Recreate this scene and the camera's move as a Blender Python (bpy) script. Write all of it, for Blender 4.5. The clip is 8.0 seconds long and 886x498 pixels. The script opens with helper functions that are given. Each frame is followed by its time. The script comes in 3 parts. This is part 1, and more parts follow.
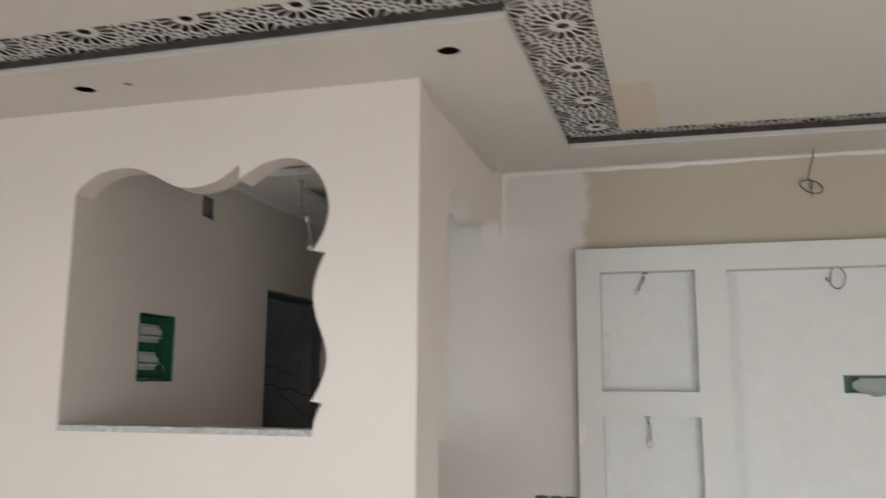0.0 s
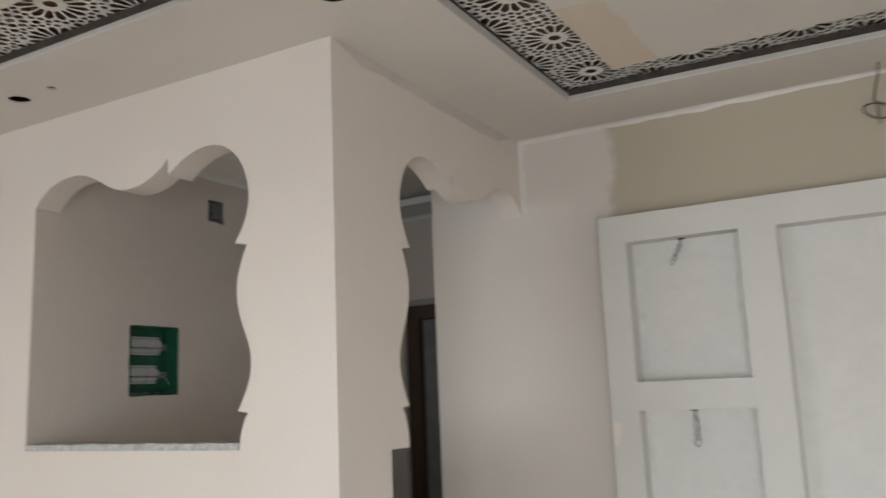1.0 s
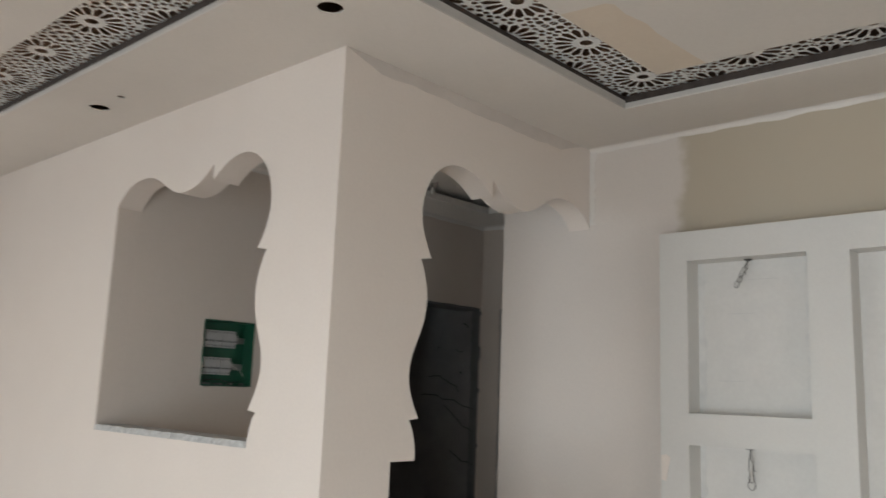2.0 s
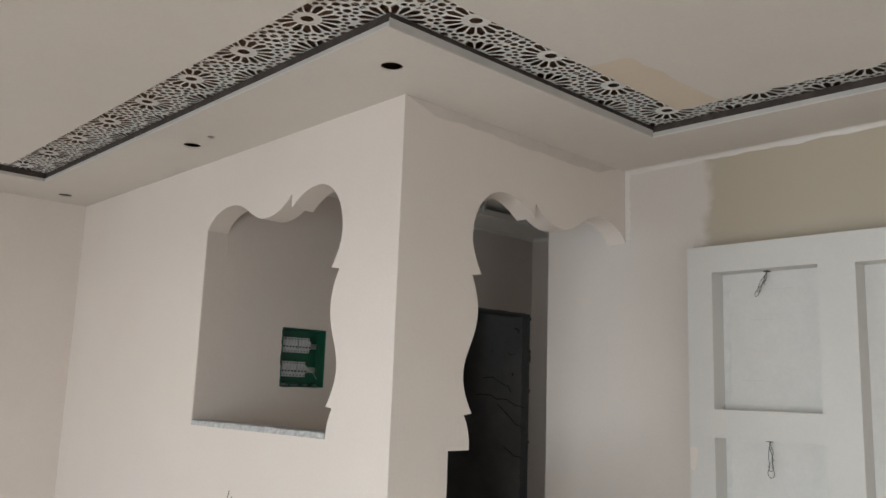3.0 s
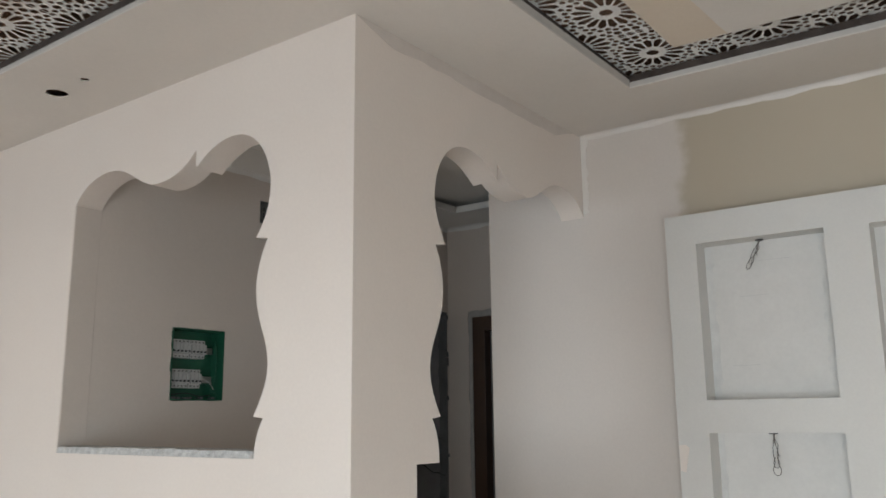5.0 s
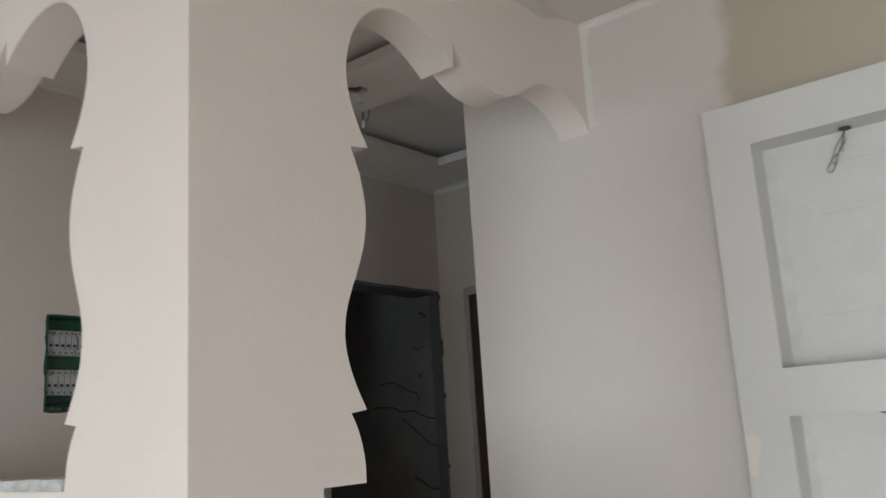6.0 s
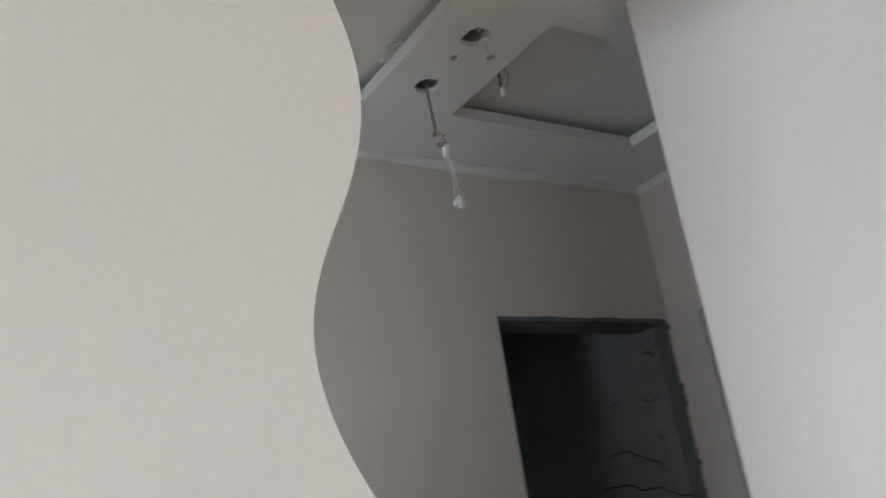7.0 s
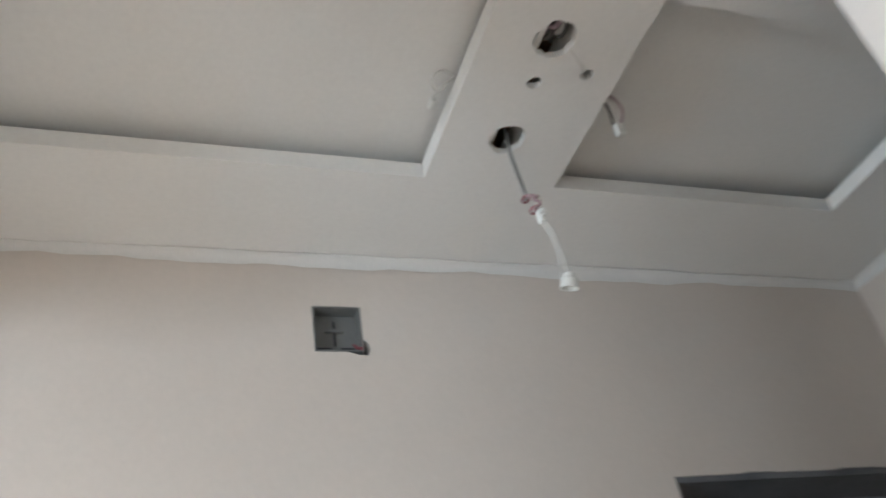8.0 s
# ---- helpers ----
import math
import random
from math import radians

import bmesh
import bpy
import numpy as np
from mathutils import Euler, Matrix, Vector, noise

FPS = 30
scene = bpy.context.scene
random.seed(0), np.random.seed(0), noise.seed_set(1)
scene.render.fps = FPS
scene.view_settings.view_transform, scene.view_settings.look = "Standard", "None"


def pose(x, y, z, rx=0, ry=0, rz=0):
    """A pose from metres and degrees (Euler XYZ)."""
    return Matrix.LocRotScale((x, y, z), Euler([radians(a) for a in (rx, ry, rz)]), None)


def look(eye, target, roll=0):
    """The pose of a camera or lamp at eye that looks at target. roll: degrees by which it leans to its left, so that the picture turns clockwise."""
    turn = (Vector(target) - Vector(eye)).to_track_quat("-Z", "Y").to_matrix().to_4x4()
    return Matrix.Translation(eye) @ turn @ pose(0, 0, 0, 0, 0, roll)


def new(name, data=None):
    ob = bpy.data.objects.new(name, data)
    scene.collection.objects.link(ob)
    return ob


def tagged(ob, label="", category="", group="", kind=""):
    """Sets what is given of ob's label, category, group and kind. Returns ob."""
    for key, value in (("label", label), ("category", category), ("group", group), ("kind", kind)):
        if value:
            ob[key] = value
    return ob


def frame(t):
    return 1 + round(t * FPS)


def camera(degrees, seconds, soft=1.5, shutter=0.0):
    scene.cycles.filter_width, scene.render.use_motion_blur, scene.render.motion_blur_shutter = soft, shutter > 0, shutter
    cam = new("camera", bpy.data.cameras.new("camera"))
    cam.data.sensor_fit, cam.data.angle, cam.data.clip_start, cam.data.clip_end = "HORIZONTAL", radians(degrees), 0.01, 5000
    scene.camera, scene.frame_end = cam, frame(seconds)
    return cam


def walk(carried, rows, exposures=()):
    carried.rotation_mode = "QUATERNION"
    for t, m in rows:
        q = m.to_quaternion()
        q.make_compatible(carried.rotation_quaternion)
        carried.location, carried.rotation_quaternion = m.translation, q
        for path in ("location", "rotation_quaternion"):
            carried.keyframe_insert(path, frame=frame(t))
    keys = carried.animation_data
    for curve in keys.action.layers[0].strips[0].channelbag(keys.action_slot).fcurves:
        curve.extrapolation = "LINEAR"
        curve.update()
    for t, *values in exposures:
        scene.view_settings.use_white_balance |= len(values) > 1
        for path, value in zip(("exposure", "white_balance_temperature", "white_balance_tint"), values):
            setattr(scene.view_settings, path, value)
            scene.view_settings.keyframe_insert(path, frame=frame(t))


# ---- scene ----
import functools

cam = camera(55.9, 8.0, shutter=0.4)
PATH = [
    (0, (0.842, -2.648, 1.58), (0.301, -0.751, 1.91), 0.4),
    (0.3, (1.064, -2.435, 1.526), (0.547, -0.533, 1.861), -0.1),
    (0.5, (1.181, -2.282, 1.555), (0.666, -0.375, 1.866), -1.4),
    (0.6, (1.241, -2.207, 1.569), (0.684, -0.31, 1.873), -2.3),
    (0.7, (1.297, -2.137, 1.572), (0.629, -0.278, 1.884), -2.5),
    (0.8, (1.348, -2.07, 1.564), (0.578, -0.252, 1.886), -2.5),
    (1, (1.445, -1.94, 1.562), (0.484, -0.219, 1.902), -2.4),
    (1.2, (1.5, -1.785, 1.581), (0.396, -0.157, 1.94), -2.6),
    (1.5, (1.656, -1.657, 1.578), (0.419, -0.125, 1.927), -1.0),
    (1.8, (1.78, -1.58, 1.603), (0.501, -0.081, 1.944), 1.6),
    (2, (1.881, -1.56, 1.61), (0.542, -0.114, 1.95), 2.2),
    (2.2, (1.987, -1.594, 1.613), (0.566, -0.228, 1.95), 2.8),
    (3.3, (2.193, -1.882, 1.595), (0.761, -0.527, 1.937), 1.9),
    (3.5, (2.165, -1.845, 1.599), (0.743, -0.48, 1.936), 1.9),
    (4, (1.992, -1.657, 1.573), (0.579, -0.287, 1.93), 1.8),
    (4.5, (1.695, -1.689, 1.544), (0.435, -0.183, 1.92), 0.7),
    (4.7, (1.592, -1.702, 1.535), (0.406, -0.139, 1.926), 0.3),
    (5.8, (1.232, -0.932, 1.512), (0.039, 0.623, 1.911), -2.9),
    (6, (1.11, -0.75, 1.487), (-0.11, 0.779, 1.904), -3.6),
    (6.2, (1.011, -0.603, 1.504), (-0.227, 0.909, 1.931), -3.8),
    (6.5, (0.885, -0.358, 1.503), (-0.433, 1.07, 1.976), -4.0),
    (6.8, (0.706, -0.067, 1.493), (-0.783, 1.141, 2.062), -5.4),
    (7, (0.58, 0.068, 1.511), (-0.977, 1.143, 2.161), -8.6),
    (7.2, (0.467, 0.175, 1.513), (-1.121, 1.173, 2.208), -10.9),
    (7.4, (0.317, 0.283, 1.525), (-1.253, 1.219, 2.338), -12.1),
    (7.5, (0.26, 0.329, 1.54), (-1.286, 1.256, 2.406), -12.3),
    (7.6, (0.204, 0.375, 1.555), (-1.312, 1.284, 2.49), -12.4),
    (7.8, (0.101, 0.47, 1.579), (-1.378, 1.307, 2.634), -13.0),
    (8, (-0.013, 0.575, 1.587), (-1.496, 1.238, 2.755), -11.5),
]
walk(cam, [(t, look(eye, target, roll)) for t, eye, target, roll in PATH],
     [(0, 0.03, 7030, 16), (1.0, -0.01, 7080, 16), (3.5, 0.06, 6900, 15), (5.0, 0.08, 6840, 15), (6.0, 0.17, 6730, 14), (6.5, 0.28, 6600, 13), (7.0, 0.66, 6260, 12), (7.5, 0.91, 6400, 13), (7.8, 1.45, 6350, 13), (8.0, 1.66, 6280, 12)])

# ---- the plan ----
SOFFIT, HALL_Z, BAND_Z = 2.65, 2.632, 2.703
X_D, X_E, X_R = -1.395, -2.985, 4.6     # hall wall, side wall, far side wall
Y_C, Y_F, Y_BACK = 1.368, 2.345, -3.4   # niche wall, hall end, window wall
TH = 0.105
TRAY_X, TRAY_Y, TRAY_YC, TRAY_XE = 0.385, -0.40, 1.0, -2.52

# ---- world, light ----
world = bpy.data.worlds.new("sky")
scene.world = world
world.use_nodes = True
wn = world.node_tree.nodes
sky = wn.new("ShaderNodeTexSky")
sky.sky_type = "NISHITA"
sky.sun_disc = False
sky.sun_elevation = radians(38)
sky.sun_rotation = radians(200)
world.node_tree.links.new(sky.outputs[0], wn["Background"].inputs[0])
wn["Background"].inputs[1].default_value = 0.10


def area_light(name, m, sx, sy, power, colour, spread):
    d = bpy.data.lights.new(name, "AREA")
    d.shape, d.size, d.size_y, d.energy, d.color = "RECTANGLE", sx, sy, power, colour
    d.spread = radians(spread)
    ob = new(name, d)
    ob.matrix_world = m
    return ob


# daylight of the sky falling in through the openings of the window walls, in strips that lean with it
for z in (0.34, 0.92, 1.50):
    area_light("window_skylight", pose(1.95, -3.46, z, 60, 0, 0), 2.2, 0.56, 31, (0.71, 0.885, 1.0), 158)
for z in (1.42, 1.88):
    area_light("small_window_skylight", pose(-1.80, -3.46, z, 66, 0, 0), 1.15, 0.42, 15.5, (0.71, 0.885, 1.0), 160)
area_light("side_window_skylight", pose(X_R + 0.06, -1.75, 1.45, 70, 0, 90), 1.5, 0.9, 8, (0.74, 0.90, 1.0), 165)


# ---- materials ----
def material(name, base, rough=0.8, second=None, scale=3.0, spread=0.5, grain=180.0, bump=0.15, metal=0.0, fine=0.04):
    """A matt surface: two colours mixed by broad stains, a fine grain on top, and relief at two scales."""
    mat = bpy.data.materials.new(name)
    mat.use_nodes = True
    nt = mat.node_tree
    n, link = nt.nodes, nt.links.new
    b = n["Principled BSDF"]
    tc = n.new("ShaderNodeTexCoord")
    geo = n.new("ShaderNodeNewGeometry")
    big, small = n.new("ShaderNodeTexNoise"), n.new("ShaderNodeTexNoise")
    big.inputs["Scale"].default_value, big.inputs["Detail"].default_value, big.inputs["Roughness"].default_value = scale, 5, 0.6
    small.inputs["Scale"].default_value, small.inputs["Detail"].default_value = grain, 3
    for t in (big, small):
        link(geo.outputs["Position"], t.inputs["Vector"])
    ramp = n.new("ShaderNodeMapRange")
    ramp.inputs[1].default_value, ramp.inputs[2].default_value = 0.5 - spread / 2, 0.5 + spread / 2
    link(big.outputs[0], ramp.inputs[0])
    mix = n.new("ShaderNodeMix")
    mix.data_type = "RGBA"
    mix.inputs[6].default_value = (*base, 1)
    mix.inputs[7].default_value = (*(second or tuple(c * 0.9 for c in base)), 1)
    link(ramp.outputs[0], mix.inputs[0])
    mul = n.new("ShaderNodeMix")
    mul.data_type, mul.blend_type = "RGBA", "MULTIPLY"
    mul.inputs[0].default_value = 1.0
    tone = n.new("ShaderNodeMapRange")
    tone.inputs[3].default_value, tone.inputs[4].default_value = 1 - fine, 1 + fine
    link(small.outputs[0], tone.inputs[0])
    link(mix.outputs[2], mul.inputs[6])
    link(tone.outputs[0], mul.inputs[7])
    link(mul.outputs[2], b.inputs["Base Color"])
    b.inputs["Roughness"].default_value, b.inputs["Metallic"].default_value = rough, metal
    add = n.new("ShaderNodeMath")
    add.operation = "MULTIPLY_ADD"
    add.inputs[1].default_value = 0.25
    link(small.outputs[0], add.inputs[0])
    link(big.outputs[0], add.inputs[2])
    bp = n.new("ShaderNodeBump")
    bp.inputs["Strength"].default_value, bp.inputs["Distance"].default_value = bump, 0.01
    link(add.outputs[0], bp.inputs["Height"])
    link(bp.outputs[0], b.inputs["Normal"])
    return mat


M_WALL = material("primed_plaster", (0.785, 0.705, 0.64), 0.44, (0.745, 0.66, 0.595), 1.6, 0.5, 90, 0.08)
# the room's plaster darkened: dim hall light put into the colour
M_HALL_WALL = material("dimmed_hall_plaster", (0.685, 0.61, 0.55), 0.5, (0.645, 0.57, 0.51), 1.6, 0.5, 90, 0.08)
# one ceiling white: toned down in the room, lifted in the hall to balance light
M_CEIL = material("dimmed_ceiling_white", (0.69, 0.64, 0.587), 0.8, (0.645, 0.597, 0.547), 2.0, 0.5, 90, 0.06)
M_CEIL_HALL = material("lifted_ceiling_white", (0.865, 0.845, 0.815), 0.8, (0.83, 0.81, 0.78), 2.0, 0.5, 90, 0.06)
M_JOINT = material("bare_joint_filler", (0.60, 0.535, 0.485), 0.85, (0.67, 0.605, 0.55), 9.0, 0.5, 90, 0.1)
M_PANEL = material("gypsum_paint", (0.675, 0.655, 0.62), 0.6, (0.64, 0.62, 0.585), 3.0, 0.5, 120, 0.06)
M_NICHE = material("smeared_gypsum", (0.69, 0.67, 0.638), 0.62, (0.645, 0.627, 0.597), 11.0, 0.4, 70, 0.12, fine=0.05)
M_LATTICE = material("lattice_board", (0.76, 0.74, 0.71), 0.6, (0.71, 0.69, 0.66), 5.0, 0.5, 200, 0.05)
M_BEIGE2 = material("bare_board", (0.66, 0.55, 0.44), 0.9, (0.68, 0.585, 0.48), 3.5, 0.4, 60, 0.08)
M_CEMENT = material("raw_cement", (0.20, 0.20, 0.205), 0.95, (0.13, 0.13, 0.135), 6.0, 0.5, 70, 0.6, fine=0.15)
M_FLOOR = material("floor_screed", (0.60, 0.47, 0.37), 0.8, (0.51, 0.39, 0.31), 2.5, 0.5, 60, 0.3, fine=0.1)
M_VOID = material("ceiling_void", (0.36, 0.21, 0.14), 0.95, (0.26, 0.16, 0.11), 4.0)
M_WOOD = material("brown_door_wood", (0.085, 0.045, 0.028), 0.45, (0.06, 0.032, 0.02), 4.0, 0.5, 120, 0.1)
M_SILL = material("sill_terrazzo", (0.60, 0.59, 0.57), 0.6, (0.40, 0.39, 0.375), 45.0, 0.3, 220, 0.7, fine=0.3)
M_GREEN = material("green_plastic", (0.012, 0.125, 0.068), 0.4, (0.01, 0.09, 0.05), 12.0, 0.5, 120, 0.05)
M_GREY_BOX = material("grey_plastic", (0.19, 0.188, 0.18), 0.55, (0.13, 0.129, 0.124), 25.0, 0.5, 120, 0.1)
M_BREAKER = material("breaker_plastic", (0.47, 0.475, 0.465), 0.45, (0.40, 0.405, 0.40), 30.0)
M_DARK = material("black_plastic", (0.03, 0.03, 0.032), 0.5)
M_WIRE = material("grey_cable", (0.115, 0.10, 0.088), 0.5, (0.075, 0.066, 0.058), 40.0)
M_WHITE_WIRE = material("white_cable", (0.72, 0.70, 0.66), 0.45, (0.66, 0.64, 0.60), 40.0)
M_RED = material("red_cable", (0.27, 0.07, 0.085), 0.5)
M_SOCKET = material("porcelain", (0.78, 0.77, 0.73), 0.3)

M_CEMENT_MID = material("grey_mortar", (0.26, 0.257, 0.255), 0.95, (0.18, 0.178, 0.176), 7.0, 0.5, 70, 0.5, fine=0.12)
M_CHASE = material("dusty_black_cable", (0.05, 0.049, 0.048), 0.8, (0.10, 0.10, 0.10), 18.0)
M_FILLER_HALL = material("hall_filler", (0.80, 0.78, 0.75), 0.8, (0.74, 0.72, 0.69), 6.0, 0.5, 120, 0.2)
M_MORTAR = material("pale_mortar", (0.50, 0.475, 0.45), 0.95, (0.37, 0.355, 0.335), 14.0, 0.5, 70, 0.5, fine=0.12)
M_DARK_WALL = material("dusty_cement_render", (0.31, 0.312, 0.318), 0.95, (0.22, 0.222, 0.226), 5.0, 0.5, 70, 0.5, fine=0.12)
M_FILLER = material("white_filler", (0.755, 0.71, 0.66), 0.8, (0.70, 0.65, 0.60), 6.0, 0.5, 120, 0.2)
# darker than the ceiling to offset the window light on the upstands
M_EDGE = material("toned_edge_plaster", (0.53, 0.50, 0.465), 0.9, (0.60, 0.565, 0.525), 14.0, 0.5, 120, 0.2)
# near-black brown that paints the shade of the gap under the band
M_GAP_SHADE = material("brown_gap_shade", (0.048, 0.035, 0.029), 0.95, (0.085, 0.064, 0.054), 22.0, 0.4, 120, 0.4)
# filler grey with the shade of the niche sides in its colour
M_SIDE_SHADE = material("grey_filler_and_shade", (0.60, 0.59, 0.57), 0.8, (0.70, 0.685, 0.655), 16.0, 0.35, 90, 0.15)
M_SEAM = material("open_seam", (0.60, 0.59, 0.57), 0.9)
M_STEEL = material("zinc_steel", (0.45, 0.45, 0.44), 0.4, metal=0.9)
M_MAUVE = material("mauve_cable", (0.36, 0.24, 0.26), 0.5, (0.42, 0.31, 0.33), 60.0)
M_PALE_CABLE = material("pale_cable", (0.45, 0.42, 0.40), 0.5, (0.38, 0.35, 0.33), 50.0)
M_CLEAR = bpy.data.materials.new("clear_plastic")
M_CLEAR.use_nodes = True
clear = M_CLEAR.node_tree.nodes["Principled BSDF"]
clear.inputs["Base Color"].default_value = (0.74, 0.75, 0.74, 1)
clear.inputs["Roughness"].default_value = 0.14
clear.inputs["IOR"].default_value = 1.2
clear.inputs["Transmission Weight"].default_value = 0.72

M_NICHE_WALL = material("half_primed_plaster", (0.69, 0.625, 0.57), 0.44, (0.655, 0.585, 0.53), 1.6, 0.5, 90, 0.08)
nt = M_NICHE_WALL.node_tree
bsdf = nt.nodes["Principled BSDF"]
paint = bsdf.inputs["Base Color"].links[0].from_socket
spot, sep, blot = nt.nodes.new("ShaderNodeNewGeometry"), nt.nodes.new("ShaderNodeSeparateXYZ"), nt.nodes.new("ShaderNodeTexNoise")
blot.inputs["Scale"].default_value, blot.inputs["Detail"].default_value = 9.0, 4
edge_x, fade, putty, sheen = (nt.nodes.new(k) for k in ("ShaderNodeMath", "ShaderNodeMapRange", "ShaderNodeMix", "ShaderNodeMapRange"))
edge_x.operation = "MULTIPLY_ADD"
edge_x.inputs[1].default_value = 0.13
fade.interpolation_type = "SMOOTHSTEP"
fade.inputs[1].default_value, fade.inputs[2].default_value = 0.455, 0.515
putty.data_type = "RGBA"
putty.inputs[7].default_value = (0.50, 0.43, 0.335, 1)
sheen.inputs[3].default_value, sheen.inputs[4].default_value = 0.44, 0.9
for a, b in ((spot.outputs["Position"], sep.inputs[0]), (spot.outputs["Position"], blot.inputs["Vector"]), (blot.outputs[0], edge_x.inputs[0]),
             (sep.outputs[0], edge_x.inputs[2]), (edge_x.outputs[0], fade.inputs[0]), (fade.outputs[0], putty.inputs[0]), (paint, putty.inputs[6]),
             (putty.outputs[2], bsdf.inputs["Base Color"]), (fade.outputs[0], sheen.inputs[0]), (sheen.outputs[0], bsdf.inputs["Roughness"])):
    nt.links.new(a, b)


# ---- building blocks ----
def finish(name, me, mat, parent=None, label=""):
    me.materials.clear()
    me.materials.append(mat)
    ob = new(name, me)
    if parent:
        ob.parent = parent
    if label:
        ob["label"] = label
    return ob


def part(name, bm, mat, parent=None, label=""):
    me = bpy.data.meshes.new(name)
    bmesh.ops.recalc_face_normals(bm, faces=bm.faces)
    bm.to_mesh(me)
    bm.free()
    return finish(name, me, mat, parent, label)


def plate_mesh(outer, holes, thick, edge=0.0):
    """A flat board in x, y with holes cut through it, from z = 0 to thick."""
    cu = bpy.data.curves.new("outline", "CURVE")
    cu.dimensions, cu.fill_mode = "2D", "BOTH"
    cu.extrude, cu.bevel_depth, cu.bevel_resolution = thick / 2 - edge, edge, 1
    if edge:
        cu.offset = -edge
    for loop in [outer, *holes]:
        sp = cu.splines.new("POLY")
        sp.points.add(len(loop) - 1)
        for q, (x, y) in zip(sp.points, loop):
            q.co = (x, y, 0, 1)
        sp.use_cyclic_u = True
    ob = new("outline", cu)
    dg = bpy.context.evaluated_depsgraph_get()
    me = bpy.data.meshes.new_from_object(ob.evaluated_get(dg))
    bpy.data.objects.remove(ob)
    bpy.data.curves.remove(cu)
    me.transform(Matrix.Translation((0, 0, thick / 2)))
    bm = bmesh.new()
    bm.from_mesh(me)
    bmesh.ops.remove_doubles(bm, verts=bm.verts, dist=1e-5)
    bmesh.ops.recalc_face_normals(bm, faces=bm.faces)
    bm.to_mesh(me)
    bm.free()
    me.shade_smooth()
    me.set_sharp_from_angle(angle=radians(28))
    return me


# boards that stand or lie: (u, v) of the outline to world
def upright_y(y, thick):  # u = x, v = z; from y to y + thick
    return Matrix(((1, 0, 0, 0), (0, 0, 1, y), (0, 1, 0, 0), (0, 0, 0, 1)))


def upright_x(x):  # u = y, v = z; from x towards +x
    return Matrix(((0, 0, 1, x), (1, 0, 0, 0), (0, 1, 0, 0), (0, 0, 0, 1)))


def level(z):
    return Matrix.Translation((0, 0, z))


def board(name, outer, holes, thick, m, mat, parent=None, label="", edge=0.0):
    me = plate_mesh(outer, holes, thick, edge)
    me.transform(m)
    if m.determinant() < 0:
        me.flip_normals()
    return finish(name, me, mat, parent, label)


def rect(a, b, c, d):
    return [(a, b), (c, b), (c, d), (a, d)]


def ring(x, y, rx, ry=None, n=24, rough=0.0, seed=0):
    rnd = random.Random(seed)
    ry = ry or rx
    return [(x + rx * math.cos(k * math.tau / n) * (1 + rnd.uniform(-rough, rough)),
             y + ry * math.sin(k * math.tau / n) * (1 + rnd.uniform(-rough, rough))) for k in range(n)]


def box_bm(x0, y0, z0, x1, y1, z1, bevel=0.0, bm=None):
    bm = bm or bmesh.new()
    r = bmesh.ops.create_cube(bm, size=1.0)
    bmesh.ops.transform(bm, verts=r["verts"], matrix=Matrix.Translation(((x0 + x1) / 2, (y0 + y1) / 2, (z0 + z1) / 2))
                        @ Matrix.Diagonal((x1 - x0, y1 - y0, z1 - z0, 1)))
    if bevel:
        es = {e for v in r["verts"] for e in v.link_edges}
        bmesh.ops.bevel(bm, geom=list(es), offset=bevel, segments=2, affect="EDGES", profile=0.7)
    return bm


def bezier(p0, c1, c2, p3, n=10):
    out = []
    for k in range(n + 1):
        t = k / n
        s = 1 - t
        out.append(tuple(s**3 * a + 3 * s * s * t * b + 3 * s * t * t * c + t**3 * d for a, b, c, d in zip(p0, c1, c2, p3)))
    return out


def structure(ob, label):
    return tagged(ob, label, kind="structure")


def scallop():
    """The edge of the ornamental opening, as distance from the corner and height, from the sill up and along."""
    segs = [
        ((.369, 1.417), (.368, 1.465), (.352, 1.505), (.335, 1.528)),
        ((.376, 1.534), (.340, 1.59), (.318, 1.64), (.323, 1.69)),
        ((.323, 1.69), (.328, 1.76), (.381, 1.81), (.381, 1.905)),
        ((.381, 1.905), (.381, 1.955), (.358, 2.01), (.338, 2.046)),
        ((.388, 2.054), (.345, 2.11), (.325, 2.17), (.333, 2.225)),
        ((.333, 2.225), (.348, 2.33), (.42, 2.398), (.51, 2.397)),
        ((.51, 2.397), (.59, 2.396), (.645, 2.36), (.690, 2.326)),
        ((.693, 2.388), (.745, 2.335), (.82, 2.305), (.905, 2.309)),
        ((.905, 2.309), (1.0, 2.313), (1.06, 2.405), (1.185, 2.405)),
        ((1.185, 2.405), (1.30, 2.405), (1.36, 2.36), (1.395, 2.315)),
    ]
    pts = []
    for s in segs:
        for q in bezier(*s):
            if not pts or math.dist(pts[-1], q) > 1e-4:
                pts.append(q)
    return pts


def arch_u(u, z):
    """The same template as it was set out on the passage wall."""
    if u > 0.6915:
        return 0.728 + (u - 0.693) * (Y_C - 0.728) / (1.395 - 0.693)
    return u + 0.008 + 0.026 * max(0, min(1, (z - 1.45) / 0.65)) ** 1.5


PROFILE = scallop()

